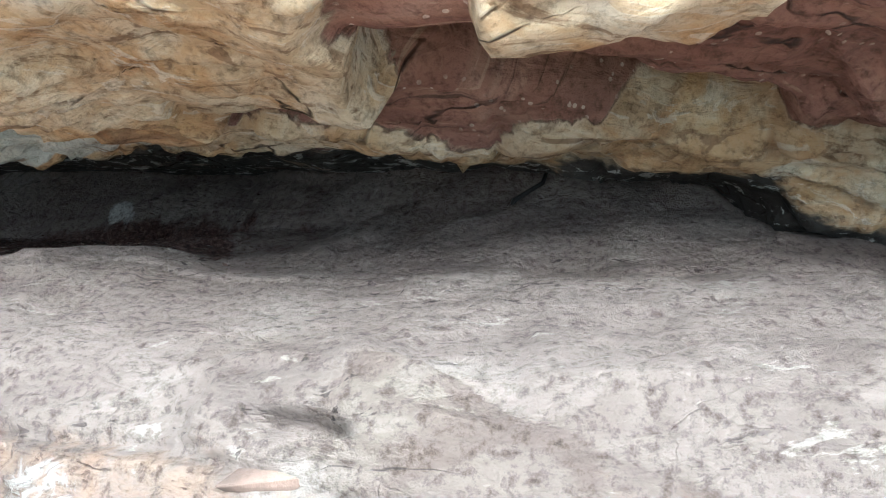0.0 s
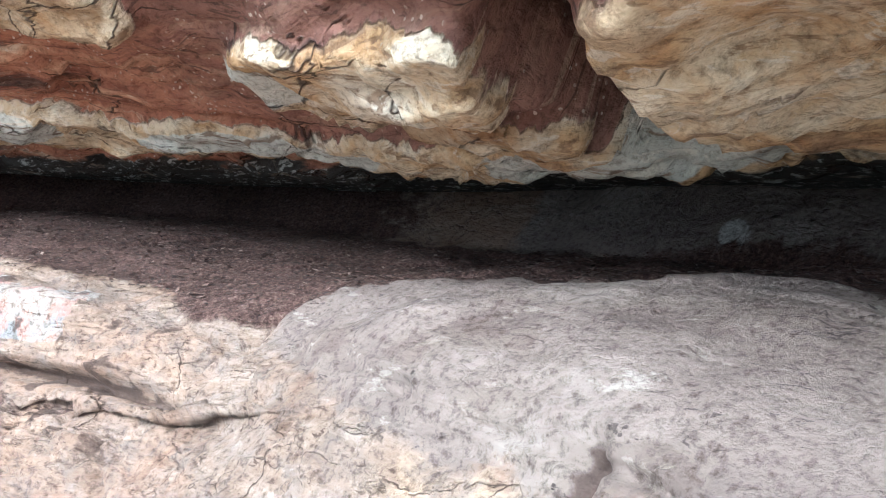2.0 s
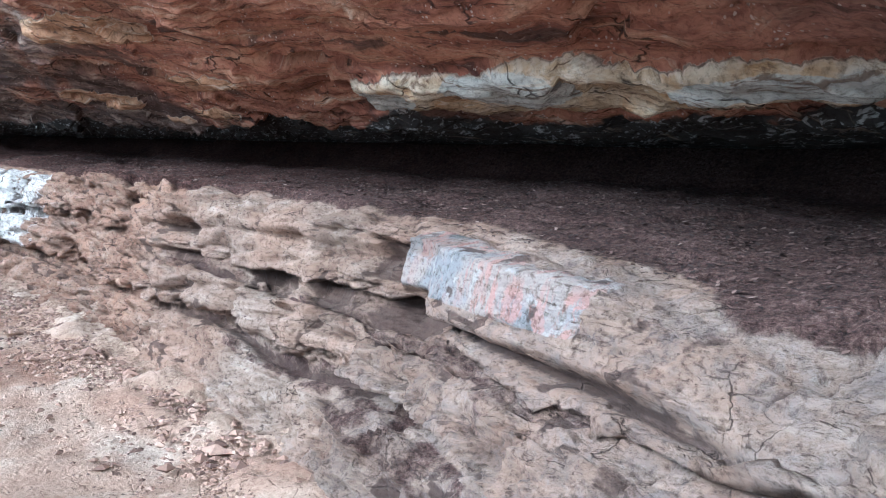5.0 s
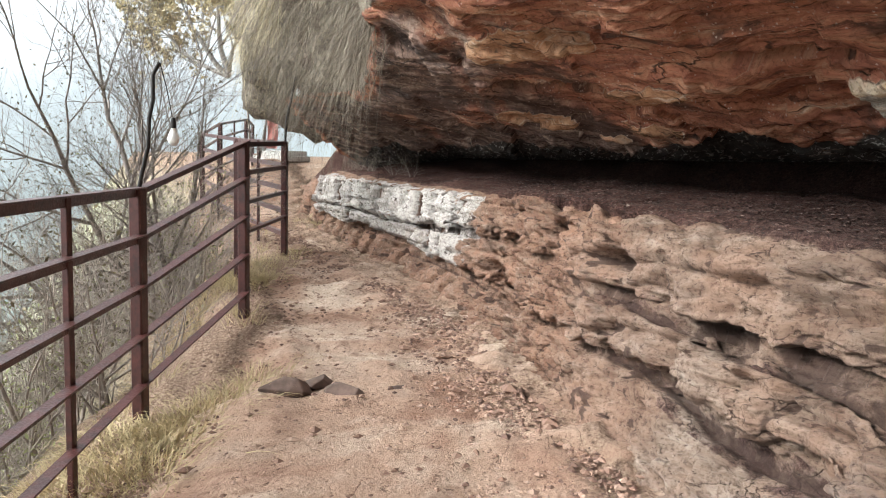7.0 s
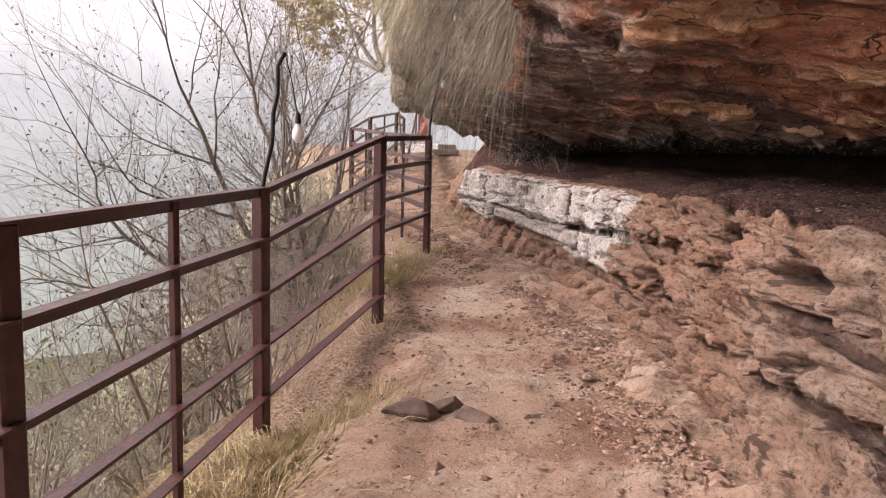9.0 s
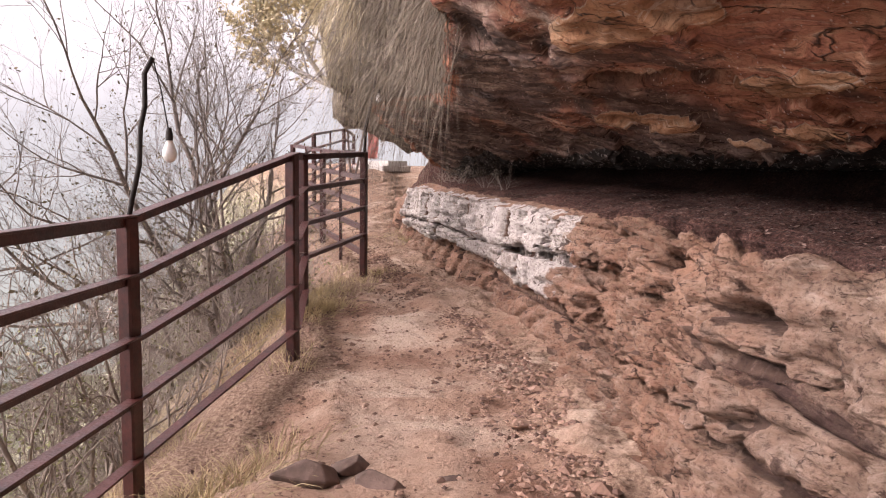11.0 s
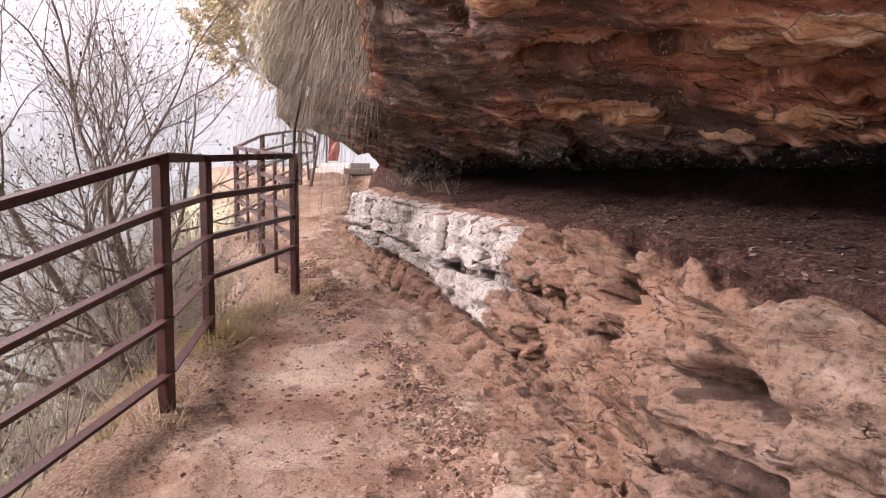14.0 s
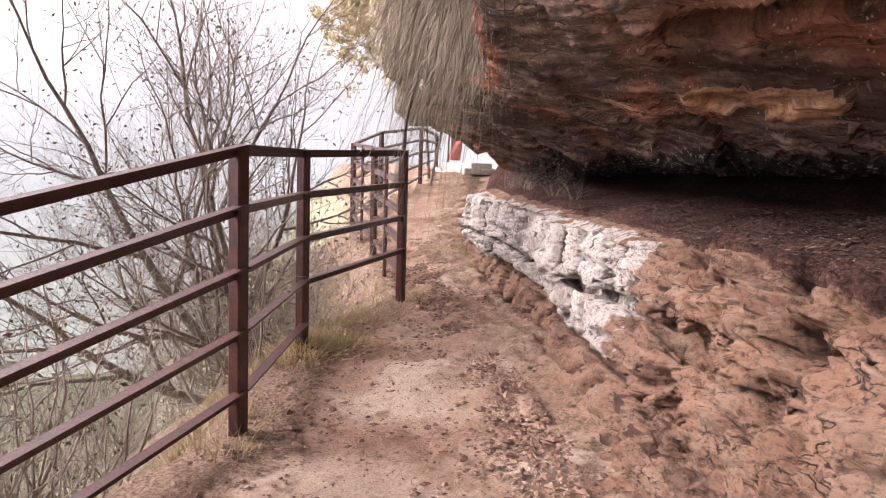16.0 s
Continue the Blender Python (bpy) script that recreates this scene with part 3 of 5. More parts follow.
# ---- rock ledge ----
# Cross-sections: (w from the edge line, z); the same number of points in each.
LEDGE_SECTIONS = {
    5.0: [(-0.6, -0.3), (-0.45, 0.0), (-0.36, 0.2), (-0.32, 0.4), (-0.28, 0.6), (-0.22, 0.75), (-0.15, 0.85), (-0.08, 0.95), (-0.03, 1.0), (0.05, 1.06), (0.65, 1.16), (0.85, 1.17), (1.2, 1.32), (1.5, 1.65)],
    0.2: [(-0.6, -0.3), (-0.45, 0.0), (-0.36, 0.2), (-0.32, 0.4), (-0.28, 0.6), (-0.22, 0.75), (-0.15, 0.85), (-0.08, 0.95), (-0.03, 1.0), (0.05, 1.06), (0.65, 1.16), (0.85, 1.17), (1.2, 1.32), (1.5, 1.65)],
    -0.8: [(-0.6, -0.3), (-0.42, 0.0), (-0.30, 0.2), (-0.24, 0.4), (-0.19, 0.6), (-0.14, 0.75), (-0.09, 0.85), (-0.04, 0.93), (-0.0, 0.98), (0.1, 1.05), (0.65, 1.165), (1.0, 1.12), (1.65, 1.18), (2.05, 1.62)],
    -1.7: [(-0.6, -0.3), (-0.4, 0.0), (-0.32, 0.2), (-0.28, 0.4), (-0.24, 0.55), (-0.19, 0.68), (-0.12, 0.77), (-0.04, 0.85), (0.05, 0.91), (0.2, 1.0), (0.6, 1.09), (1.0, 1.08), (1.75, 1.12), (2.15, 1.62)],
    -2.5: [(-0.9, -0.3), (-0.7, 0.0), (-0.6, 0.12), (-0.5, 0.22), (-0.42, 0.32), (-0.34, 0.42), (-0.22, 0.52), (-0.1, 0.6), (0.0, 0.68), (0.15, 0.8), (0.6, 1.0), (1.1, 1.07), (1.9, 1.13), (2.35, 1.6)],
    -3.3:  [(-0.9, -0.3), (-0.66, 0.0), (-0.58, 0.14), (-0.50, 0.26), (-0.32, 0.34), (-0.33, 0.46), (-0.2, 0.56), (-0.05, 0.56), (-0.02, 0.66), (0.03, 0.92), (0.55, 0.99), (1.1, 1.06), (1.9, 1.15), (2.5, 1.6)],
    -4.3: [(-0.7, -0.3), (-0.5, 0.0), (-0.42, 0.14), (-0.34, 0.27), (-0.12, 0.36), (-0.22, 0.43), (-0.15, 0.62), (0.04, 0.66), (-0.02, 0.75), (0.03, 0.98), (0.5, 1.05), (1.1, 1.09), (1.9, 1.16), (2.5, 1.6)],
    -5.3: [(-0.6, -0.3), (-0.32, 0.0), (-0.25, 0.12), (-0.17, 0.28), (-0.02, 0.38), (-0.17, 0.45), (-0.13, 0.63), (0.01, 0.66), (-0.06, 0.75), (-0.02, 0.99), (0.3, 1.07), (1.1, 1.10), (1.9, 1.17), (2.5, 1.6)],
    -7.35: [(-0.6, -0.3), (-0.46, 0.0), (-0.43, 0.12), (-0.39, 0.26), (-0.34, 0.36), (-0.30, 0.45), (-0.22, 0.62), (-0.10, 0.69), (-0.13, 0.78), (-0.05, 1.0), (0.3, 1.06), (1.1, 1.11), (1.9, 1.17), (2.5, 1.6)],
    -6.4: [(-0.6, -0.3), (-0.38, 0.0), (-0.33, 0.14), (-0.28, 0.29), (-0.21, 0.37), (-0.26, 0.45), (-0.20, 0.62), (-0.12, 0.68), (-0.10, 0.76), (-0.06, 1.02), (0.3, 1.09), (1.1, 1.11), (1.9, 1.17), (2.5, 1.6)],
    -8.0: [(-0.75, -0.3), (-0.45, 0.0), (-0.34, 0.16), (-0.25, 0.30), (-0.06, 0.34), (-0.26, 0.44), (-0.2, 0.66), (0.02, 0.71), (-0.12, 0.8), (-0.04, 1.03), (0.3, 1.09), (1.1, 1.12), (1.9, 1.17), (2.5, 1.6)],
    -9.3: [(-0.7, -0.3), (-0.25, 0.05), (-0.16, 0.22), (-0.1, 0.30), (0.06, 0.38), (-0.14, 0.48), (-0.14, 0.66), (0.0, 0.71), (-0.11, 0.78), (-0.02, 1.03), (0.3, 1.09), (1.1, 1.13), (1.9, 1.2), (2.5, 1.6)],
    -11.5: [(-0.5, -0.3), (0.05, 0.05), (0.08, 0.2), (0.12, 0.32), (0.15, 0.42), (-0.02, 0.5), (-0.08, 0.60), (-0.05, 0.72), (-0.07, 0.84), (0.0, 1.06), (0.3, 1.10), (1.1, 1.18), (1.9, 1.26), (2.5, 1.6)],
    -13.4: [(-0.5, -0.3), (0.05, 0.08), (0.15, 0.3), (0.22, 0.45), (0.22, 0.54), (0.0, 0.60), (-0.04, 0.7), (-0.04, 0.8), (-0.04, 0.94), (0.03, 1.08), (0.3, 1.14), (1.1, 1.22), (1.9, 1.3), (2.5, 1.6)],
    -14.3: [(-0.5, -0.3), (-0.1, 0.1), (0.0, 0.2), (0.06, 0.28), (0.12, 0.36), (0.18, 0.44), (0.24, 0.52), (0.3, 0.6), (0.36, 0.7), (0.5, 0.85), (0.8, 1.0), (1.2, 1.25), (1.8, 1.45), (3.0, 1.6)],
    -15.2: [(-0.5, -0.1), (-0.1, 0.25), (0.02, 0.4), (0.1, 0.55), (0.16, 0.7), (0.22, 0.8), (0.28, 0.9), (0.34, 1.0), (0.4, 1.15), (0.5, 1.3), (0.8, 1.7), (1.2, 2.2), (1.9, 2.8), (2.5, 3.2)],
    -18.0: [(-0.5, 0.2), (-0.1, 0.5), (0.05, 0.6), (0.12, 0.7), (0.2, 0.8), (0.3, 0.9), (0.4, 1.0), (0.5, 1.1), (0.6, 1.2), (0.7, 1.35), (0.9, 1.6), (1.2, 2.0), (1.8, 2.6), (3.0, 3.6)],
}


def section_grid(sections, xs, per):
    """Points (len(xs), n, 2) from the sections, blended along x."""
    keys = sorted(sections)
    tab = np.array([sections[k] for k in keys], dtype=float)
    n = tab.shape[1]
    fine_t = []
    for k in range(n - 1):
        fine_t.extend(np.linspace(k, k + 1, per[k], endpoint=False))
    fine_t.append(n - 1)
    fine_t = np.array(fine_t)
    lo = np.minimum(fine_t.astype(int), n - 2)
    fr = (fine_t - lo)[None, :, None]
    out = np.zeros((len(xs), n, 2))
    for k in range(n):
        for c in (0, 1):
            out[:, k, c] = np.interp(xs, keys, tab[:, k, c])
    return out[:, lo] * (1 - fr) + out[:, lo + 1] * fr


def x_steps():
    return np.concatenate([np.arange(-18, -14, 0.08), np.arange(-14, -4, 0.025), np.arange(-4, -2.6, 0.022), np.arange(-2.6, 1.4, 0.018), np.arange(1.4, 5.01, 0.08)])


# Pits weathered into the ledge: x, y, z and half-sizes.
PITS = [(-7.23, 0.33, 0.90, 0.20, 0.07), (-6.1, 0.62, 0.83, 0.16, 0.06), (-9.05, -0.78, 0.74, 0.17, 0.035), (-8.15, -0.2, 0.52, 0.2, 0.05), (-1.59, 1.62, 0.93, 0.08, 0.018), (-5.2, 1.05, 0.6, 0.3, 0.04), (-6.7, 0.3, 0.62, 0.22, 0.05), (-0.19, 1.2, 0.985, 0.09, 0.02), (-2.71, 1.46, 0.55, 0.05, 0.07)]


# Soil lies behind this line on the shelf: along x, metres from the edge.
SOIL_X = [-14, -8, -5.5, -4, -3.2, -2.75, -2.55, -2.3, -1.6, 0.3]
SOIL_W = [0.3, 0.14, 0.16, 0.36, 0.34, 0.16, 0.26, 0.52, 0.86, 1.05]


def joints(x, spacing, seed, wander):
    """Upright joints along x: the block's random offset, and the distance to the joint in metres."""
    c = x / spacing + wander
    i = np.floor(c).astype(np.int64)
    z = i * 0
    left = i + 0.35 * (hash3(i, z, z, seed) - 0.5)
    right = i + 1 + 0.35 * (hash3(i + 1, z, z, seed) - 0.5)
    inside = (c >= left) & (c < right)
    k = np.where(c < left, i - 1, np.where(inside, i, i + 1))
    near_l = np.minimum(np.abs(c - left), np.abs(c - right))
    return hash3(k, z, z, seed + 9) - 0.5, near_l * spacing


def build_ledge():
    xs = x_steps()
    per = [3, 12, 14, 12, 14, 17, 16, 14, 18, 26, 28, 26, 16]
    g = section_grid(LEDGE_SECTIONS, xs, per)
    X = np.repeat(xs[:, None], g.shape[1], 1)
    Wo, Zo = g[..., 0], g[..., 1]
    front = smooth(0.5, 0.15, Wo)
    near = smooth(-3.0, -2.0, X)
    far = smooth(-8.3, -9.2, X)          # the whitewashed blocks
    lumpy = smooth(-5.4, -6.6, X) * (1 - far)
    # beds: 0 the kerb of rock at the foot, 1 the middle bed, 2 the cap
    r = np.arange(g.shape[1])
    ends = np.cumsum(per)
    bed = np.where(r < ends[3], 0, np.where(r < ends[6], 1, 2))[None, :] + 0 * X
    line = np.stack([X, bed * 7.0, 0 * X], -1)
    W = Wo + front * (0.07 * fbm(line * np.array([0.9, 1, 1]), 2, 4) + 0.035 * fbm(line * np.array([3.1, 1, 1]), 2, 14)) * (1 - 0.8 * near)
    Y = edge_y(X) + W
    Z = Zo + 0.03 * fbm(np.stack([X, Y, X * 0], -1) * 1.2, 3, 8) * smooth(0.1, 0.6, Zo)
    P = np.stack([X, Y, Z], -1)
    N = grid_normals(P)
    N = N * np.sign(N[len(xs) // 2, -45, 2])
    steep = smooth(0.8, 0.45, N[..., 2])
    warp = P + 0.06 * np.stack([fbm(P * 3.0, 3, 300), fbm(P * 3.0, 3, 310), 0.5 * fbm(P * 3.0, 3, 320)], -1)
    h2, t2, e2 = cells(warp * np.array([2.6, 3.6, 7.5]) + 3.3, 520)
    h4, t4, e4 = cells(warp * np.array([8.0, 9.0, 16.0]) + 5.1, 560)
    # each bed breaks into long blocks at upright joints
    wander = 0.22 * fbm(P * 1.6, 2, 960) + bed * 0.37
    off_a, seam_a = joints(X, 0.85, 17, wander)
    off_b, seam_b = joints(X, 0.36, 29, wander * 1.5)
    seam_on = np.maximum(far, smooth(-0.15, 0.15, vnoise(line * np.array([1.3, 1, 1]) + np.array([0, 0, 3]), 970)))
    seam = np.maximum(smooth(0.028, 0.0, seam_a), smooth(0.05, 0.01, seam_b) * far) * seam_on
    blocky = front * steep * (1 - near)
    d = blocky * (0.07 * off_a + 0.12 * off_b * far - (0.055 + 0.06 * far) * seam)
    # rounded, hollowed weathering of the cap and the buttress
    billow = 1 - 2 * np.abs(vnoise(P * np.array([2.6, 2.6, 4.2]), 411))
    billow2 = 1 - 2 * np.abs(vnoise(P * np.array([6.5, 6.5, 9.0]), 421))
    d = d - front * (1 - near) * (0.02 + 0.035 * lumpy) * smooth(0.35, 0.95, billow) - front * (0.012 + 0.03 * lumpy) * (1 - near) * smooth(0.5, 0.95, billow2)
    d = d + front * (1 - 0.55 * near) * (1 - 0.55 * far) * (0.045 * h2 * steep + 0.06 * t2 + 0.020 * h4 + 0.034 * t4 - 0.02 * smooth(0.07, 0.0, e2) + 0.018 * fbm(P * np.array([6, 6, 15]), 4, 43) + 0.008 * fbm(P * np.array([30, 30, 60]), 2, 47))
    # knobbly nodules on the buttress
    h5, t5, e5 = cells(warp * np.array([4.2, 4.2, 5.2]) + 2.2, 580)
    h6, t6, e6 = cells(warp * np.array([9.5, 9.5, 12.0]) + 6.2, 590)
    d = d + lumpy * front * (0.038 * smooth(0.0, 0.3, e5) + 0.022 * h5 + 0.04 * t5 - 0.025 + 0.016 * smooth(0.0, 0.3, e6) + 0.01 * h6)
    # small cavities
    cav = vnoise(P * np.array([13, 13, 19]) + 0.6 * fbm(P * 9, 2, 71)[..., None], 73)
    d = d - 0.05 * front * (1 - near) * smooth(0.38, 0.66, cav) * smooth(-0.1, 0.4, fbm(P * 1.7, 2, 75))
    top = 1 - front
    h3, t3, e3 = cells(warp * np.array([1.6, 2.6, 2.0]) + 8.1, 540)
    d = d + top * (0.02 * fbm(P * 2.2, 4, 45) + 0.016 * h3 + 0.022 * t3 - 0.008 * smooth(0.05, 0, e3) + 0.006 * fbm(P * 16, 3, 46))
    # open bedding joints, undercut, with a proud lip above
    gap_dark = np.maximum(0.8 * seam * blocky, front * (1 - near) * np.maximum(0.75 * smooth(0.45, 0.7, cav), 0.55 * smooth(0.05, 0.0, e2) * (1 - lumpy)))
    gap_dark = np.maximum(gap_dark, lumpy * front * (0.6 * smooth(0.06, 0.0, e5) + 0.3 * smooth(0.06, 0.0, e6)))
    for level, reach, sd in ((0.345, 0.09, 901), (0.66, 0.12, 921), (0.52, 0.035, 911), (0.85, 0.03, 931)):
        zl = level + 0.05 * fbm(np.stack([X * 0.8, X * 0, X * 0], -1), 3, sd) + 0.012 * fbm(P * 6, 2, sd + 3)
        main_joint = 1.0 if reach > 0.05 else 0.0
        there = np.maximum(main_joint * 0.9, smooth(0.0, 0.3, fbm(np.stack([X * 1.1, X * 0 + level, X * 0], -1), 2, sd + 5))) * (1 - near) * smooth(0.15, 0.02, Wo) * (1 - 0.3 * far) * (1 - 0.45 * lumpy)
        cut = np.exp(-((Z - zl) / (0.012 + 0.012 * main_joint)) ** 2)
        d = d - there * reach * (1 - 0.5 * lumpy) * cut + there * 0.03 * np.exp(-((Z - zl - 0.05) / 0.03) ** 2)
        gap_dark = np.maximum(gap_dark, there * cut * (0.55 + 0.45 * main_joint))
    # the grey near slab: a step down to the ochre edge, a long upright crack, flaked patches
    crack_x = -0.97 - 0.10 * (Z - 0.8) + 0.02 * fbm(P * 6, 2, 811)
    long_crack = smooth(0.045, 0.012, np.abs(X - crack_x)) * smooth(1.0, 0.94, Z) * near
    rim = smooth(0.02, 0.0, np.abs(Z - 0.925 - 0.02 * fbm(P * 3, 2, 821))) * near * smooth(0.2, 0.05, Wo)
    scar = smooth(0.03, 0.0, np.abs(X + 2.53 - 0.25 * (Z - 0.85) + 0.04 * fbm(P * 4, 3, 831))) * smooth(0.5, 0.2, Wo) * smooth(0.74, 0.82, Z)
    d = d * (1 - 0.25 * near)
    d = d - 0.05 * long_crack - 0.018 * rim - 0.07 * scar - 0.03 * near * smooth(0.92, 0.88, Z) * smooth(-0.95, -0.99, X)
    flake = vnoise(P * np.array([3.5, 5, 6]) + 0.5 * fbm(P * 4, 2, 841)[..., None], 843)
    d = d + near * (0.012 * smooth(0.1, 0.16, flake) + 0.009 * smooth(0.32, 0.36, flake) - 0.01 * smooth(-0.3, -0.36, flake))
    gap_dark = np.maximum(gap_dark, np.maximum(0.9 * long_crack, np.maximum(0.35 * rim, 0.85 * scar)))
    slab_top = np.interp(X, [-4.35, -3.2], [0.98, 0.93])
    slab_low = slab_top - np.interp(X, [-4.35, -3.2], [0.23, 0.17])
    mural = smooth(-4.36, -4.33, X) * smooth(-3.12, -3.2, X) * smooth(slab_top + 0.02, slab_top - 0.01, Z) * smooth(slab_low - 0.01, slab_low + 0.02, Z) * smooth(0.3, 0.15, Wo)
    d = d * (1 - 0.8 * mural) + 0.015 * mural
    # a notch beside the painted slab, its rock shadow put into the colour
    notch = smooth(-4.58, -4.54, X) * smooth(-4.36, -4.40, X) * smooth(0.95, 0.93, Z) * smooth(0.74, 0.77, Z) * front
    d = d - 0.09 * notch
    gap_dark = np.maximum(gap_dark, 0.8 * notch)
    # pits are sunk, and their shade is darkened into the colour as well
    for px, py, pz, rx, rz in PITS:
        rr = np.sqrt(((X - px) / rx) ** 2 + ((Y - py) / 0.25) ** 2 + ((Z - pz) / rz) ** 2) + 0.25 * fbm(P * 9, 2, 90)
        d = d - min(0.2, rx * 0.8) * smooth(1.1, 0.6, rr)
        gap_dark = np.maximum(gap_dark, (0.85 - 0.5 * near) * smooth(0.95, 0.6, rr))
    # blocks break outwards on the front, upwards on the shelf
    slope = np.gradient(edge_y(xs), xs)[:, None]
    out = np.stack([slope + 0 * X, -1 + 0 * X, 0.35 + 0 * X], -1)
    out = out / np.linalg.norm(out, axis=-1, keepdims=True)
    D = N + 0.5 * out * front[..., None]
    D = D / np.maximum(np.linalg.norm(D, axis=-1, keepdims=True), 0.3)
    P = P + D * d[..., None]
    white = smooth(-8.1, -9.3, X) * smooth(0.25, 0.05, Wo) * smooth(0.36, 0.46, Z) * smooth(-14.0, -13.6, X) * 0.9 * (1 - 0.8 * seam)
    flat = smooth(0.62, 0.88, N[..., 2])
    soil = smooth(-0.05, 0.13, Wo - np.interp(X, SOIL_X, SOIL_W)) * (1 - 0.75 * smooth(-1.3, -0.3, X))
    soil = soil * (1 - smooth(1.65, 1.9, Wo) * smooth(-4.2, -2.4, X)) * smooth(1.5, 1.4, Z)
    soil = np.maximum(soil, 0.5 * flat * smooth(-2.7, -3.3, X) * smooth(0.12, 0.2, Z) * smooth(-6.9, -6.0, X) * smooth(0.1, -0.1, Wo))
    worn = smooth(-2.75, -2.4, X) * smooth(-0.3, 0.0, Wo) * smooth(0.72, 0.95, Z + 0.08 * fbm(P * 3, 3, 855)) * 0.95
    worn = np.maximum(worn, 0.45 * smooth(-5.4, -3.8, X) * smooth(0.6, 0.2, Wo))
    stain = 0.9 * np.exp(-((X + 1.36 + 0.4 * (Z - 1.25)) / 0.09) ** 2 - ((Z - 1.27) / 0.07) ** 2) * (Wo > 1.4)
    limewash = 0.4 * np.exp(-((X + 0.62) / 0.2) ** 2) * smooth(0.95, 0.88, Z) * smooth(-0.97, -0.9, X)
    white = np.maximum(white, np.maximum(stain, limewash))
    ochre = smooth(0.98, 0.86, Z + 0.05 * fbm(P * 4, 3, 851)) * smooth(-1.75, -1.35, X + 0.2 * fbm(P * 3, 2, 853)) * smooth(-0.93, -1.0, X) * 0.7
    tone = front * (0.7 * h2 + 0.5 * off_a * (1 - near) + 0.3 * h4) + top * 0.5 * h3
    me = mesh_from("rock_ledge", P.reshape(-1, 3), grid_faces(*X.shape), M_LEDGE, True, {"white": white, "soil": soil, "worn": worn, "ochre": ochre, "mural": mural, "tone": tone, "gap_dark": gap_dark, "rust": smooth(-4.8, -7.0, X)})
    return tagged(new("rock_ledge", me), "weathered layered sandstone ledge along the path, soil on top", "rock ledge", kind="structure")


# ---- overhanging roof ----
ROOF_W = [-3.0, -2.0, -1.4, -1.0, -0.9, -0.4, 0, 0.4, 0.8, 1.1, 1.5, 2.2, 2.7]
ROOF_Z = [3.5, 2.9, 2.55, 2.28, 2.17, 1.94, 1.80, 1.67, 1.53, 1.45, 1.41, 1.40, 1.40]
NEAR_Z = [3.5, 2.9, 2.5, 2.2, 2.1, 1.86, 1.67, 1.58, 1.53, 1.50, 1.47, 1.46, 1.46]


def roof_z(x, w):
    near = smooth(-3.6, -1.8, x)
    return np.interp(w, ROOF_W, ROOF_Z) * (1 - near) + np.interp(w, ROOF_W, NEAR_Z) * near


def lip_w(x):
    return np.interp(x, [-18, -15, -14, -13, -12.2, -11, -10, -8.8, -8, -6, -5, -3, -2, 5], [2.4, 1.3, 0.4, -0.45, -0.85, -0.8, -0.62, -1.0, -1.3, -1.3, -0.95, -0.85, -0.55, -0.5])


# Plates of pale stone left on the roof, and hollows between them: x, w, half-sizes, turn.
PALE = [(-0.52, 0.2, 0.42, 0.42, 0.1), (0.22, -0.02, 0.2, 0.09, 0.0), (0.5, 0.98, 0.8, 0.27, 0.1), (1.6, 0.4, 0.5, 0.4, 0.0), (-1.92, 0.12, 0.48, 0.2, 0.15), (-1.62, 0.42, 0.28, 0.08, 0.2), (-1.3, 0.70, 0.42, 0.12, 0.1), (-0.5, 0.78, 0.5, 0.14, 0.0),
        (-2.9, 0.62, 0.62, 0.10, 0.1), (-3.7, 0.58, 0.5, 0.11, 0.1), (-2.1, 0.68, 0.6, 0.12, 0.1), (-4.55, 0.52, 0.75, 0.19, 0.05), (-2.85, -0.36, 0.34, 0.12, 0.2), (-1.45, 0.02, 0.12, 0.06, 0), (-6.6, -0.52, 0.72, 0.15, 0.2), (-8.3, 0.3, 0.38, 0.10, 0.5), (-6.6, 0.2, 0.45, 0.11, 0.1), (-8.0, 0.68, 0.16, 0.05, 0.4), (-7.3, 0.55, 0.2, 0.05, 0.6)]
HOLLOW = [(-1.14, 0.36, 0.13, 0.32, -0.25), (-0.05, 0.26, 0.11, 0.16, 0.0), (0.36, 0.5, 0.36, 0.11, 0.45), (-5.3, 0.12, 0.25, 0.05, 0.2), (-7.4, -0.12, 0.5, 0.1, 0.3)]
SALT = [(-1.3, 0.70, 0.4, 0.1, 0.1), (-2.9, 0.62, 0.5, 0.08, 0.1), (-4.3, 0.45, 0.3, 0.12, 0.1), (-2.25, 0.05, 0.2, 0.1, 0.0), (-5.2, 0.5, 0.2, 0.1, 0.0)]


def blobs(x, w, table, wobble):
    out = np.zeros_like(x)
    for cx, cw, rx, rw, turn in table:
        u, t = x - cx, w - cw
        u, t = u * math.cos(turn) + t * math.sin(turn), t * math.cos(turn) - u * math.sin(turn)
        r = (np.abs(u / rx) ** 2.6 + np.abs(t / rw) ** 2.6) ** (1 / 2.6) + wobble
        out = np.maximum(out, smooth(1.3, 0.75, r))
    return out


ROOF = {}


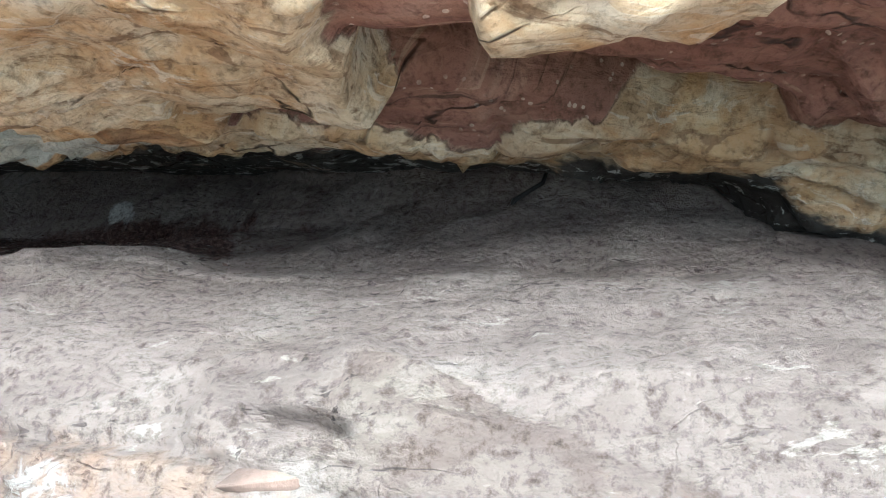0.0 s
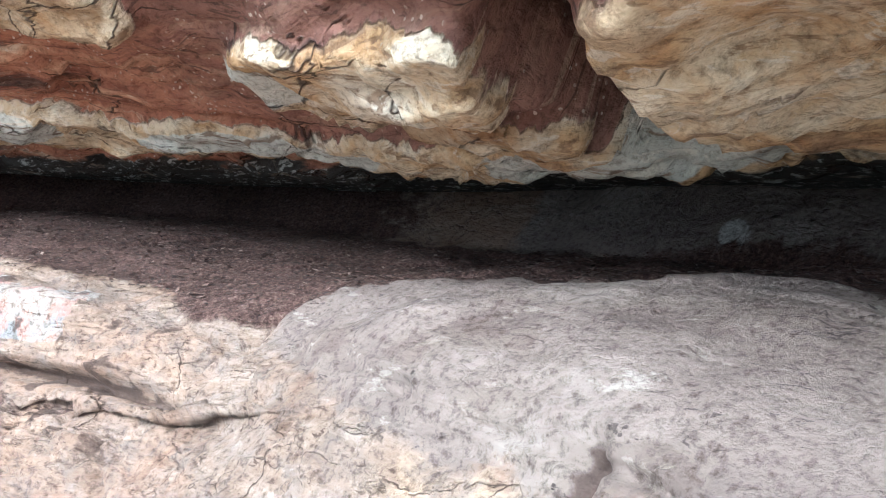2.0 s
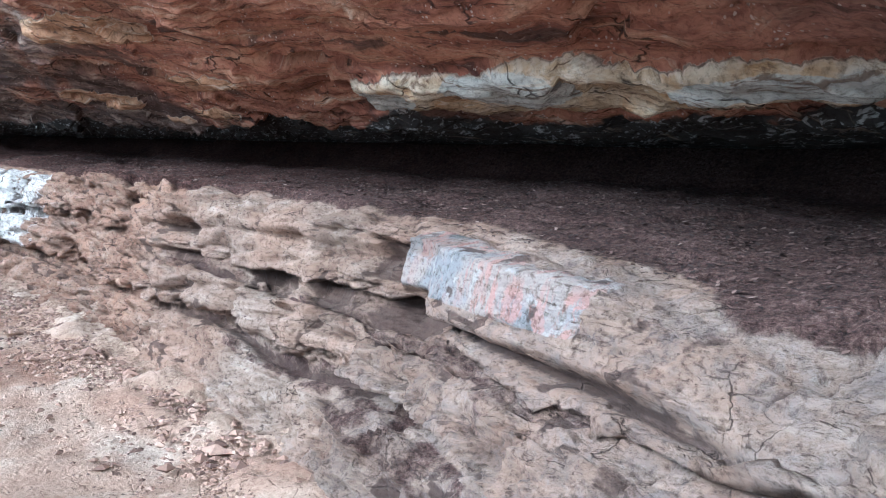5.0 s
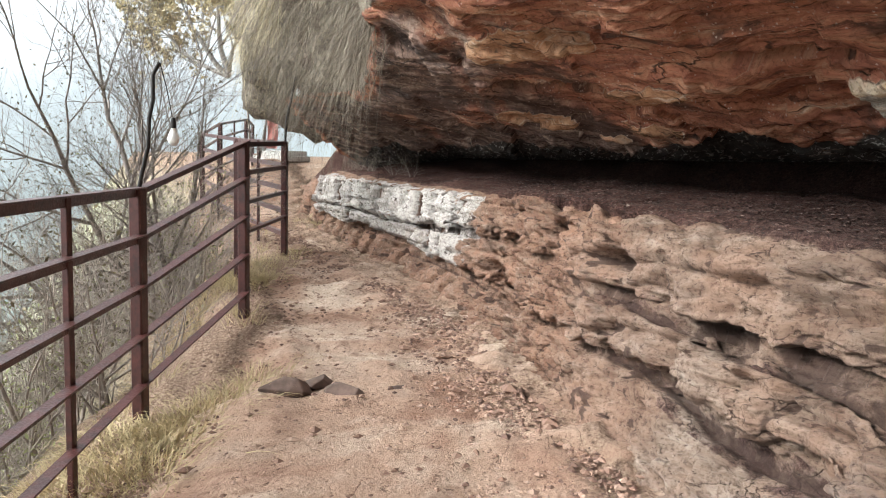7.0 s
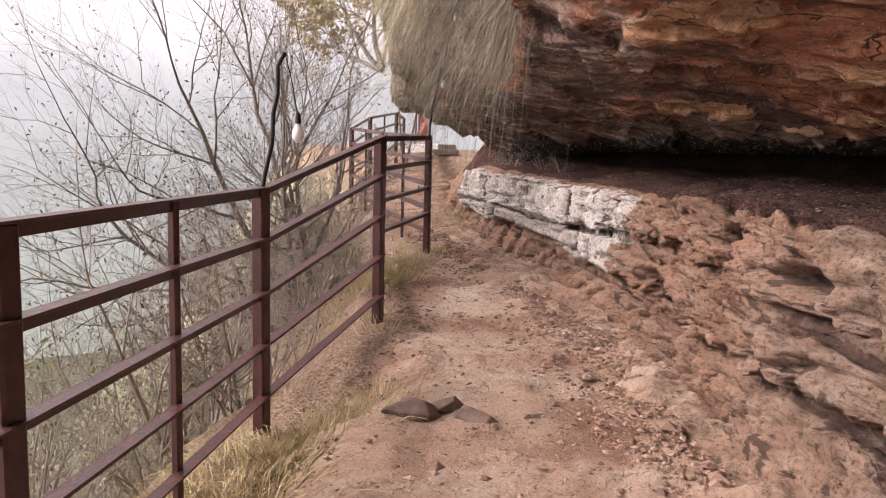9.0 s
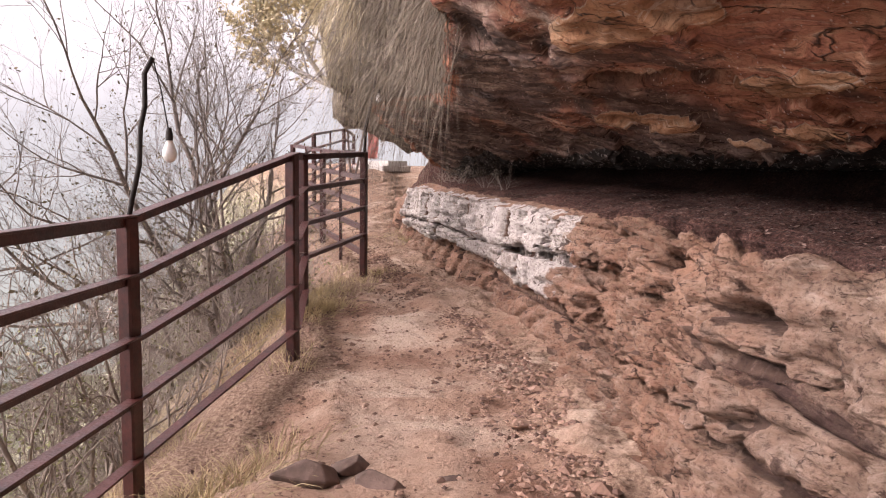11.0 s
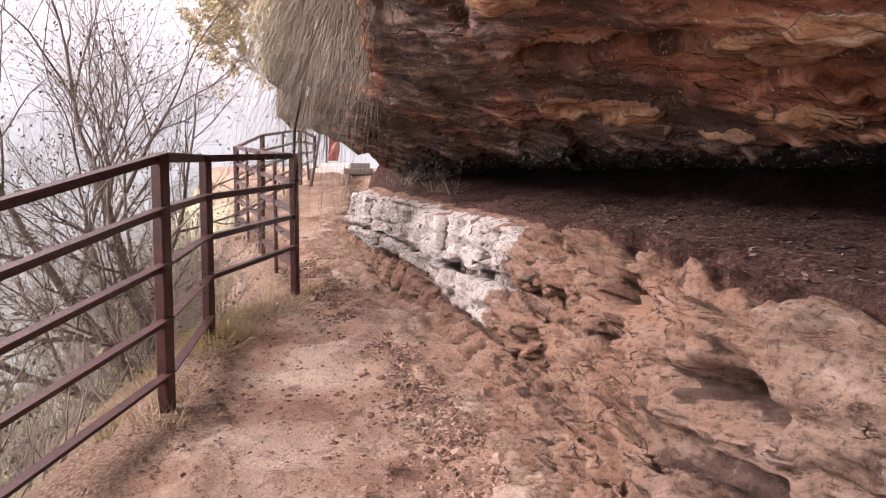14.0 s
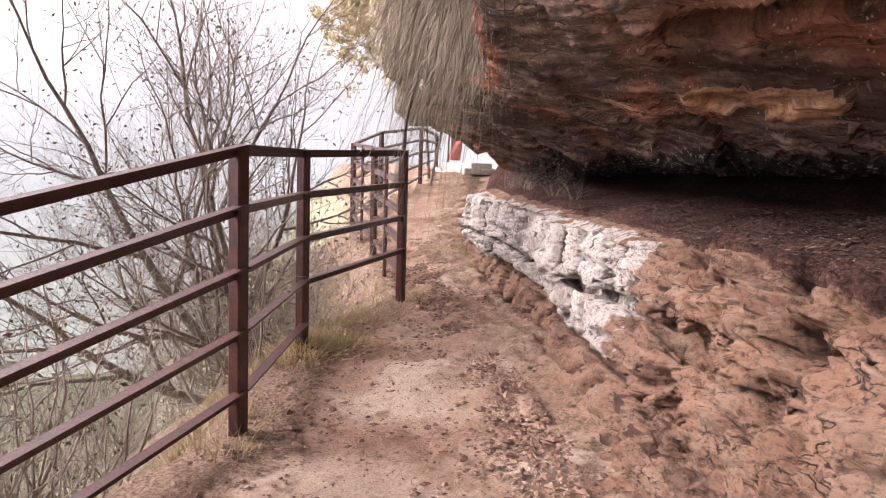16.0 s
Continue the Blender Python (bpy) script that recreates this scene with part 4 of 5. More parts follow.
def build_roof():
    xs = x_steps()
    a = np.concatenate([np.linspace(0, 0.4, 80, endpoint=False), np.linspace(0.4, 0.85, 110, endpoint=False), np.linspace(0.85, 1, 14)])      # 0 at the lip, 1 in the crack
    up = np.concatenate([np.linspace(1, 0.01, 40) ** 1.5])
    L = lip_w(xs)[:, None]
    Wc = L + (2.7 - np.minimum(L, 2.5)) * a[None, :]
    X = np.repeat(xs[:, None], len(up) + len(a), 1)
    Zc = roof_z(X[:, :len(a)], Wc)
    Zc = Zc - 0.3 * smooth(-12.8, -15.5, X[:, :len(a)])
    # a knob of rock hangs down at the near end of the crack
    Zc = Zc - 0.42 * np.exp(-((X[:, :len(a)] - 1.15) / 0.28) ** 2 - ((Wc - 1.25) / 0.3) ** 2)
    # the outer face rises from the lip; further on it leans out over the path
    lean = np.interp(xs, [-18, -15.5, -13.5, -12.2, 5], [-0.8, -0.95, -0.9, -0.85, -0.6])[:, None]
    Wf = L + (lean - L) * smooth(0.0, 0.14, up)[None, :] + 0.3 * up[None, :] - 0.2 * np.sin(np.clip(up[None, :] * 6, 0, 3.14))
    Zf = roof_z(X[:, :1], L) + 6.5 * up[None, :]
    W = np.concatenate([Wf, Wc], 1)
    Z = np.concatenate([Zf, Zc], 1)
    face = np.concatenate([np.repeat(smooth(-0.02, 0.02, up)[None, :], len(xs), 0), 0.45 * smooth(0.05, 0.0, a)[None, :] + 0 * Wc], 1)
    Y = edge_y(X) + W
    P = np.stack([X, Y, Z], -1)
    N = grid_normals(P)
    if N[len(xs) // 2, -20, 2] > 0:
        N = -N
    nearx = smooth(-3.4, -2.0, X)
    wob = 0.26 * fbm(P * 2.6, 3, 101)
    pale = blobs(X, W, PALE, wob)
    hollow = blobs(X, W, HOLLOW, 0.6 * wob)
    salt = blobs(X, W, SALT, wob)
    pale = np.clip(pale * (1 - hollow), 0, 1)
    warp = P + 0.12 * np.stack([fbm(P * 1.7, 3, 330), fbm(P * 1.7, 3, 340), fbm(P * 1.7, 3, 350)], -1)
    h1, t1, e1 = cells(warp * np.array([0.9, 2.3, 2.3]), 600)
    # beds sweep from the lip into the crack, steeply at the far end, gently near the camera
    sweep_x = np.linspace(-18, 5.1, 240)
    rate = np.interp(sweep_x, [-18, -8.5, -6.5, -3.5, -1, 5], [0.75, 0.72, 0.42, 0.24, 0.1, 0.05])
    fall = np.interp(X, sweep_x, np.cumsum(rate) * (sweep_x[1] - sweep_x[0]))
    V = W - fall + 0.16 * fbm(P * 0.8, 3, 145) + 0.05 * fbm(P * 2.6, 2, 146)
    U = X + 0.5 * W
    fl = np.stack([U * 0.7, V * 5.5, Z * 0.4], -1)
    h2, t2, e2 = cells(fl * np.array([2.2, 1.0, 1.0]) + 1.7, 620)
    # thin bedding: saw-toothed edges that step downwards into the crack
    ph = V * 11 + 0.5 * fbm(P * 4, 2, 142)
    saw = (ph - np.floor(ph)) * smooth(-0.3, 0.2, fbm(fl * 0.6, 2, 143))
    streak = fbm(fl, 4, 147)
    inside = smooth(2.5, 1.7, W) * (1 - 0.6 * smooth(0.8, 1.3, W))
    lump = nearx * 0.05 * fbm(P * 1.8, 3, 151)
    d = inside * ((1 - 0.6 * nearx) * (0.06 * h1 + 0.06 * t1) + 0.028 * h2 + 0.03 * t2 + 0.022 * saw + 0.03 * streak + 0.010 * fbm(P * 12, 3, 121) + lump + (0.03 + 0.04 * smooth(-6.0, -5.2, X)) * smooth(0.35, 0.75, pale) * (1 - face) - 0.36 * hollow)
    # flaky thin leaves along the brink of the crack
    brink = smooth(0.55, 0.9, W) * smooth(1.8, 1.2, W)
    leaf_ph = Z * 0 + W * 9 + 1.2 * fbm(P * 2.2, 3, 171)
    d = d + brink * ((0.03 - 0.018 * nearx) * (leaf_ph - np.floor(leaf_ph)) + 0.02 * fbm(P * np.array([5, 8, 8]), 3, 173))
    d = d + face * (0.22 * fbm(P * 1.1, 4, 161) + 0.05 * fbm(P * 6, 3, 163))
    P = P + N * d[..., None]
    grey = (0.15 + 0.5 * smooth(-5.9, -8.4, X + 0.6 * W)) * (1 - face)
    crack_black = smooth(0.7, 1.0, W - 0.06 * nearx + 0.15 * fbm(P * 1.3, 2, 181)) * 0.95
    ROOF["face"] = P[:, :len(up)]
    me = mesh_from("rock_overhang", P.reshape(-1, 3), grid_faces(*X.shape), M_CEIL, True, {"pale": pale, "hollow": hollow, "salt": salt, "grey": grey * (1 - 0.9 * nearx), "crack_black": crack_black, "face": face, "cream": smooth(-6.0, -5.2, X), "maroon": nearx, "tone": 0.6 * h1 + 0.5 * h2})
    flow = me.attributes.new("flow", "FLOAT_VECTOR", "POINT")
    flow.data.foreach_set("vector", np.stack([U, V, Z], -1).astype(np.float32).ravel())
    return tagged(new("rock_overhang", me), "red and ochre flaking sandstone overhang with dark crack beneath", "rock overhang", kind="structure")


def build_backdrop():
    verts, faces, n = [], [], 64
    for k in range(n + 1):
        a = 2 * math.pi * k / n
        for z in (-30, -10, 0, 6, 14, 30):
            verts.append((-6 + 95 * math.cos(a), 95 * math.sin(a) - 4, z))
    for k in range(n):
        for r in range(5):
            o = k * 6 + r
            faces.append((o, o + 6, o + 7, o + 1))
    me = mesh_from("backdrop", verts, faces, M_MIST_GLOW)
    return tagged(new("backdrop", me), "glowing backdrop painted as pale bluish mist over the far valley", "mist", kind="structure")


def build_cliff_back():
    """Plain rock mass behind the crack and above the roof, to close the place."""
    xs = np.linspace(-45, 6, 60)
    prof = [(-0.3, 8.0), (0.5, 9.5), (4, 10.5), (12, 12), (12, -1), (2.4, -1), (2.4, 1.1)]
    P = np.array([[(x, edge_y(x) + w + (lip_w(x) if k < 1 else 0) + 0.5 * (k < 2), z) for k, (w, z) in enumerate(prof)] for x in xs])
    me = mesh_from("rock_mass", P.reshape(-1, 3), grid_faces(len(xs), len(prof)), M_CEIL, True, {"grey": np.ones(len(xs) * len(prof)) * 0.4, "face": np.ones(len(xs) * len(prof))})
    return tagged(new("rock_mass", me), "plain sandstone cliff mass above and behind the shelter", "cliff", kind="structure")


build_ground()
build_ledge()
build_roof()
build_backdrop()
build_cliff_back()


# ---- fence ----
def bar(a, b, wide, high):
    """A box from a to b with rounded edges: wide across, high upwards."""
    a, b = Vector(a), Vector(b)
    d = (b - a)
    bm = bmesh.new()
    bmesh.ops.create_cube(bm, size=1)
    bmesh.ops.scale(bm, vec=(d.length, wide, high), verts=bm.verts)
    bmesh.ops.bevel(bm, geom=bm.edges[:], offset=min(wide, high) * 0.12, segments=1, affect="EDGES")
    bmesh.ops.transform(bm, matrix=Matrix.Translation((a + b) / 2) @ d.to_track_quat("X", "Z").to_matrix().to_4x4(), verts=bm.verts)
    return bm


def angle_bar(a, b, size, thick):
    """An L-section rail: an upright leg and a flat leg."""
    bm = bar(a, b, thick, size)
    side = (Vector(b) - Vector(a)).cross(Vector((0, 0, 1))).normalized() * (size / 2)
    lift = Vector((0, 0, size / 2 - thick / 2))
    other = bar(Vector(a) + lift + side, Vector(b) + lift + side, size, thick)
    me = bpy.data.meshes.new("tmp")
    other.to_mesh(me)
    other.free()
    bm.from_mesh(me)
    bpy.data.meshes.remove(me)
    return bm


POSTS = [(-2.3, -1.0, -0.26, 1.13), (-3.87, -1.46, -0.26, 1.13), (-5.87, -2.06, -0.26, 1.13), (-7.72, -2.31, -0.04, 1.45), (-9.3, -3.13, -0.05, 1.47), (-11.26, -3.46, 0.0, 1.53)]
FAR_POSTS = [(-11.26, -3.46, 0.1, 1.53), (-13.5, -5.2, 0.15, 1.62), (-15.7, -7.0, 0.3, 1.76), (-17.2, -7.4, 0.55, 2.03), (-20.5, -8.4, 0.95, 2.3), (-24.2, -9.95, 1.25, 2.3)]


def build_fence(posts, label, rails, first=0, balusters=(), thick=0.075):
    root = tagged(new("steel_fence"), label, "fence", "railings beside the path")
    for k, (x, y, z0, z1) in enumerate(posts):
        if k >= first:
            part("post", bar((x, y, z0 - 0.25), (x, y, z1), thick, thick), M_STEEL, root)
    for k in range(len(posts) - 1):
        a, b = posts[k], posts[k + 1]
        n = rails[k] if k < len(rails) else rails[-1]
        for r in range(n):
            drop = r * 0.205
            ha, hb = a[3] - (a[3] - a[2]) * drop - 0.02 * (r == 0), b[3] - (b[3] - b[2]) * drop - 0.02 * (r == 0)
            part("rail", angle_bar((a[0], a[1], ha), (b[0], b[1], hb), 0.056, 0.009), M_STEEL, root)
    for k in balusters:
        a, b = Vector(posts[k]), Vector(posts[k + 1])
        m = [(a[i] + b[i]) / 2 for i in range(3)]
        part("baluster", bar((m[0], m[1], m[2] - 0.1), (m[0], m[1], (posts[k][3] + posts[k + 1][3]) / 2), 0.035, 0.035), M_STEEL, root)
    return root


build_fence(POSTS, "rusty red-painted steel railing fence beside the earth path", [5, 5, 5, 5, 4], 0, (0, 1))
build_fence(FAR_POSTS, "dark steel railing fence further along the cliff path", [5], 1, (0, 1, 3))
# ---- plants ----
RNG = np.random.default_rng(7)


def surface_z(x, y):
    return float(ground_z(np.array(x), np.array(y)))


def blades(roots, dirs, lengths, widths, droop, segs=3, seed=1):
    """Ribbons that start at roots, leave along dirs and bend by droop (metres down per metre squared)."""
    rng = np.random.default_rng(seed)
    n = len(roots)
    side = np.cross(dirs, rng.normal(size=(n, 3)))
    side /= np.maximum(np.linalg.norm(side, axis=1, keepdims=True), 1e-6)
    rows = []
    for s in range(segs + 1):
        t = s / segs
        c = roots + dirs * (lengths * t)[:, None]
        c[:, 2] -= droop * (lengths * t) ** 2
        wd = (widths * (1 - 0.85 * t))[:, None] * side / 2
        rows.append(c - wd)
        rows.append(c + wd)
    V = np.stack(rows, 1).reshape(-1, 3)
    k = 2 * (segs + 1)
    base = np.arange(n)[:, None] * k
    F = np.concatenate([np.stack([base[:, 0] + 2 * s, base[:, 0] + 2 * s + 1, base[:, 0] + 2 * s + 3, base[:, 0] + 2 * s + 2], 1) for s in range(segs)])
    return V, F


def stuff(name, V, F, mat, label, category):
    return tagged(new(name, mesh_from(name, V, F, mat, False)), label, category, kind="stuff")


def grass_strip():
    roots, dirs, lens = [], [], []
    spots = []
    for k in range(len(POSTS) - 1):
        a, b = POSTS[k], POSTS[k + 1]
        for _ in range(11):
            t = RNG.random()
            spots.append((a[0] + (b[0] - a[0]) * t, a[1] + (b[1] - a[1]) * t - 0.42 + 0.26 * RNG.normal(), 0.75))
    for _ in range(30):
        spots.append((-5.45 + 0.38 * RNG.normal(), -1.68 + 0.17 * RNG.normal(), 1.15))
    for _ in range(10):
        spots.append((-9.3 + 0.3 * RNG.normal(), -3.0 + 0.15 * RNG.normal(), 0.9))
    for _ in range(12):
        spots.append((-10.6 + 0.7 * RNG.normal(), -3.55 + 0.2 * RNG.normal(), 0.8))
    for _ in range(16):
        spots.append((-14.2 + 0.6 * RNG.normal(), -4.0 + 0.35 * RNG.normal(), 0.9))
    for _ in range(260):
        x = RNG.uniform(-15, -2.6)
        spots.append((x, float(np.interp(x, FENCE_X, FENCE_Y)) - RNG.uniform(0.3, 3.5), 1.2))
    for x, y, s in spots:
        n = int(RNG.integers(40, 90))
        r = RNG.normal(size=(n, 2)) * 0.11 * s
        px, py = x + r[:, 0], y + r[:, 1]
        roots.append(np.stack([px, py, ground_z(px, py) - 0.02], 1))
        d = np.stack([r[:, 0] * 3 + 0.35 * RNG.normal(size=n), r[:, 1] * 3 + 0.35 * RNG.normal(size=n), np.ones(n) * 0.9], 1)
        dirs.append(d / np.linalg.norm(d, axis=1, keepdims=True))
        lens.append(RNG.uniform(0.12, 0.42, n) * s)
    R, D, L = np.concatenate(roots), np.concatenate(dirs), np.concatenate(lens)
    V, F = blades(R, D, L, np.full(len(R), 0.005), 1.6, 3, 2)
    stuff("dry_grass", V, F, M_STRAW, "dry straw-coloured grass tufts along the fence foot", "grass")


def hanging_growth():
    face = ROOF["face"].reshape(-1, 3)
    for name, lo, hi, zr, n, mat, lab, size in (
            ("hanging_roots", -12.5, -8.0, (2.05, 5.2), 8000, M_ROOT, "grey dry roots and grass hanging down the cliff lip", 0.46),
            ("hanging_grass", -18.0, -11.5, (2.9, 8.0), 6500, M_TAN, "yellowish dry grass hanging from the cliff above the path", 0.5)):
        ok = face[(face[:, 0] > lo) & (face[:, 0] < hi) & (face[:, 2] > zr[0]) & (face[:, 2] < zr[1])]
        # tufts of many strands, with bare rock between
        tuft = ok[RNG.integers(0, len(ok), n // 28)]
        R = np.repeat(tuft, 28, 0) + RNG.normal(size=(len(tuft) * 28, 3)) * 0.10
        n2 = len(R)
        D = np.stack([0.28 * RNG.normal(size=n2), -0.38 + 0.3 * RNG.normal(size=n2), -0.7 + 0.35 * RNG.normal(size=n2)], 1)
        D /= np.linalg.norm(D, axis=1, keepdims=True)
        V, F = blades(R, D, (0.2 + 0.8 * RNG.random(n2) + 1.2 * (RNG.random(n2) > 0.93)) * size, np.full(n2, 0.005), 1.0, 4, 3)
        stuff(name, V, F, mat, lab, "hanging plants")


def grow(pile, tips, p, d, length, radius, depth, rng, droop=0.0):
    pts, rad = [p], [radius]
    steps = 4 if depth > 1 else 3
    for s in range(steps):
        d = (d + Vector(rng.normal(size=3)) * 0.13 + Vector((0, 0, 0.05 - droop))).normalized()
        p = p + d * (length / steps)
        pts.append(p)
        rad.append(radius * (1 - 0.45 * (s + 1) / steps))
        if depth > 0 and s > 0:
            for _ in range(1 + int(depth <= 1 or rng.random() < 0.22)):
                side = d.cross(Vector(rng.normal(size=3)))
                if side.length > 1e-3:
                    nd = (d * 0.75 + side.normalized() * rng.uniform(0.45, 0.9)).normalized()
                    grow(pile, tips, p, nd, length * rng.uniform(0.5, 0.78), rad[-1] * 0.62, depth - 1, rng, droop)
    pile.add(*tube(pts, rad, 6 if depth > 3 else (4 if depth > 1 else 3)))
    if depth <= 1:
        tips.extend(pts[1:])
    if depth > 0:
        grow(pile, tips, p, d, length * 0.72, rad[-1] * 0.9, depth - 1, rng, droop)


def leaf_mesh(tips, count, size, mat, rng):
    pile_v, pile_f = [], []
    for k in range(count):
        c = tips[int(rng.integers(0, len(tips)))] + Vector(rng.normal(size=3)) * 0.04
        a = Vector(rng.normal(size=3)).normalized()
        b = a.cross(Vector(rng.normal(size=3))).normalized()
        s = size * rng.uniform(0.5, 1.3)
        o = len(pile_v)
        pile_v.extend([c - a * s, c + b * s * 0.45, c + a * s, c - b * s * 0.45])
        pile_f.append((o, o + 1, o + 2, o + 3))
    return mesh_from("crown", pile_v, pile_f, mat, False)


def tree(stems, depth, leaves, leaf_size, label, seed, leaf_mat, wood):
    """stems: (direction, length, radius) from the base."""
    rng = np.random.default_rng(seed)
    root = tagged(new("bare_tree"), label, "tree", "thin trees on the slope")
    tips = []
    for d, length, radius in stems:
        pile = Pile()
        grow(pile, tips, Vector((0, 0, -0.1)), Vector(d).normalized(), length, radius, depth, rng)
        part_mesh("trunk", mesh_from("trunk", pile.v, pile.f, wood), root)
    part_mesh("crown", leaf_mesh(tips, leaves, leaf_size, leaf_mat, rng), root, "sparse small dry leaves")
    return root


def shrub(stems, depth, leaves, leaf_size, label, seed, leaf_mat):
    rng = np.random.default_rng(seed)
    root = tagged(new("shrub"), label, "shrub", "scrub on the slope")
    tips, pile = [], Pile()
    for _ in range(stems):
        d = Vector((0.5 * rng.normal(), 0.5 * rng.normal(), 1)).normalized()
        grow(pile, tips, Vector((0.1 * rng.normal(), 0.1 * rng.normal(), -0.1)), d, rng.uniform(0.4, 0.75), 0.014, depth, rng)
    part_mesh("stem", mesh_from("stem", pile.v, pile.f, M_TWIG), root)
    part_mesh("foliage", leaf_mesh(tips, leaves, leaf_size, leaf_mat, rng), root)
    return root


M_TAN = plain("yellowed_grass", (0.50, 0.43, 0.28), 0.85, var=0.45, scale=3, bumpy=0)
# paler bark for the slope's trees, with the mist put into its colour
M_HAZED_WOOD = plain("hazed_grey_bark", (0.34, 0.315, 0.30), 0.9, var=0.3, scale=10)

grass_strip()
hanging_growth()
main = tree([((0.3, -0.25, 1), 1.9, 0.08), ((0.9, -0.7, 0.9), 1.9, 0.065), ((0.05, 0.0, 1), 1.4, 0.045), ((1.4, -0.9, 0.55), 1.8, 0.055), ((1.0, 0.1, 0.8), 1.5, 0.045)], 5, 4600, 0.017, "leafless multi-stemmed tree leaning out below the fence", 11, M_LEAF, M_BARK)
main.location = (-10.5, -4.5, surface_z(-10.5, -4.5))
second = tree([((0.3, 0.1, 1), 1.5, 0.05), ((-0.3, -0.4, 1), 1.35, 0.04), ((0.8, 0.3, 0.8), 1.3, 0.035)], 5, 2200, 0.018, "thin grey bare tree on the misty slope", 23, M_LEAF, M_HAZED_WOOD)
second.location = (-8.6, -6.6, surface_z(-8.6, -6.6))
for k, (x, y, s, rz) in enumerate([(-6.3, -5.6, 1.0, 60), (-12.6, -7.6, 1.15, 130), (-5.0, -7.5, 1.2, 200), (-10.5, -9.5, 1.3, 290)]):
    copy_thing(second, pose(x, y, surface_z(x, y), 0, 0, rz) @ Matrix.Scale(s, 4))
yellow = tree([((-0.2, -0.3, 1), 2.2, 0.12), ((0.3, -0.6, 0.8), 2.2, 0.1), ((0.0, -0.9, 0.3), 2.0, 0.09), ((-0.5, 0.1, 0.9), 2.0, 0.09)], 4, 14000, 0.085, "yellow-leaved tree hanging from the far cliff", 53, M_TAN, M_HAZED_WOOD)
yellow.location = (-27.5, -12.4, 4.2)
copy_thing(yellow, pose(-30, -13.0, 6.5, 0, 0, 140) @ Matrix.Scale(1.2, 4))
copy_thing(yellow, pose(-22.0, -8.2, 4.5, 0, 0, 75) @ Matrix.Scale(0.7, 4))
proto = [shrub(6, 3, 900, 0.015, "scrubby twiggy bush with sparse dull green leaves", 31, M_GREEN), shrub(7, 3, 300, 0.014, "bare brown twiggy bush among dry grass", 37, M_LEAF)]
spots = []
for k in range(70):
    x = RNG.uniform(-15.5, -4.6)
    y = float(np.interp(x, FENCE_X, FENCE_Y)) - RNG.uniform(0.9, 6.5) ** 1.0
    spots.append((x, y, RNG.uniform(0.8, 1.7), RNG.uniform(0, 360)))
for k, (x, y, s, rz) in enumerate(spots):
    m = pose(x, y, surface_z(x, y), 0, 0, rz)
    if k < 2:
        proto[k].matrix_basis = m
    else:
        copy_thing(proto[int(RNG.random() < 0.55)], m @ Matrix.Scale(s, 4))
tuftb = shrub(5, 2, 160, 0.02, "small dry weeds on the ledge under the overhang", 41, M_LEAF)
tuftb.matrix_basis = pose(-13.2, -3.0, 1.12) @ Matrix.Scale(0.35, 4)
for x, y in ((-12.7, -2.75), (-12.2, -2.3), (-13.5, -3.3), (-13.9, -3.3), (-11.6, -1.9)):
    copy_thing(tuftb, pose(x, y, 1.12 + 0.02 * abs(x + 12), 0, 0, x * 77) @ Matrix.Scale(0.8, 4))


# ---- stones ----
def stone_mesh(name, size, seed, mat):
    """An angular broken stone, half sunk in the earth."""
    rng = np.random.default_rng(seed)
    bm = bmesh.new()
    for _ in range(22):
        p = rng.normal(size=3)
        p = p / np.linalg.norm(p) * rng.uniform(0.8, 1.1)
        bm.verts.new((p[0] * size[0], p[1] * size[1], max(-0.6, min(p[2], 0.8 + 0.3 * p[0])) * size[2]))
    hull = bmesh.ops.convex_hull(bm, input=bm.verts[:])
    bmesh.ops.delete(bm, geom=[g for g in hull["geom_interior"] if isinstance(g, bmesh.types.BMVert)], context="VERTS")
    bmesh.ops.bevel(bm, geom=bm.edges[:], offset=min(size) * 0.05, segments=1, affect="EDGES")
    me = bpy.data.meshes.new(name)
    bm.to_mesh(me)
    bm.free()
    me.materials.append(mat)
    return me


for k, (x, y, sx, sy, sz, rz) in enumerate([(-5.95, -1.2, 0.15, 0.10, 0.10, 110), (-6.0, -0.88, 0.13, 0.08, 0.08, 80), (-6.12, -1.08, 0.1, 0.07, 0.06, 140), (-6.15, -0.62, 0.09, 0.07, 0.03, 10), (-11.1, -3.15, 0.11, 0.06, 0.05, 30), (-9.9, -2.8, 0.14, 0.1, 0.03, 60),
                                           (-7.0, -0.5, 0.1, 0.07, 0.04, 0), (-5.2, 0.42, 0.09, 0.07, 0.04, 50), (-4.9, 0.5, 0.07, 0.06, 0.035, 20), (-5.6, 0.2, 0.08, 0.05, 0.04, 90), (-9.6, -1.5, 0.12, 0.08, 0.06, 10), (-10.3, -1.9, 0.1, 0.09, 0.05, 70), (-11.2, -2.45, 0.13, 0.1, 0.07, 30)]):
    ob = new("stone", stone_mesh("stone", (sx * 1.1, sy * 1.1, sz), k + 3, M_DARKSTONE if k < 4 else M_STONE))
    ob.matrix_basis = pose(x, y, surface_z(x, y) - 0.005, 0, 0, rz)
    tagged(ob, "flat reddish sandstone lying on the trodden earth", "stone", "loose stones on the path")


# a dark splinter of stone wedged in the ledge's edge
splinter = new("stone_splinter", stone_mesh("stone_splinter", (0.13, 0.05, 0.028), 91, M_DARKSTONE))
splinter.matrix_basis = pose(-0.24, float(edge_y(-0.24)) - 0.075, 0.915, 20, -9, 4)
tagged(splinter, "dark grey splinter of stone wedged in the ledge edge", "stone")


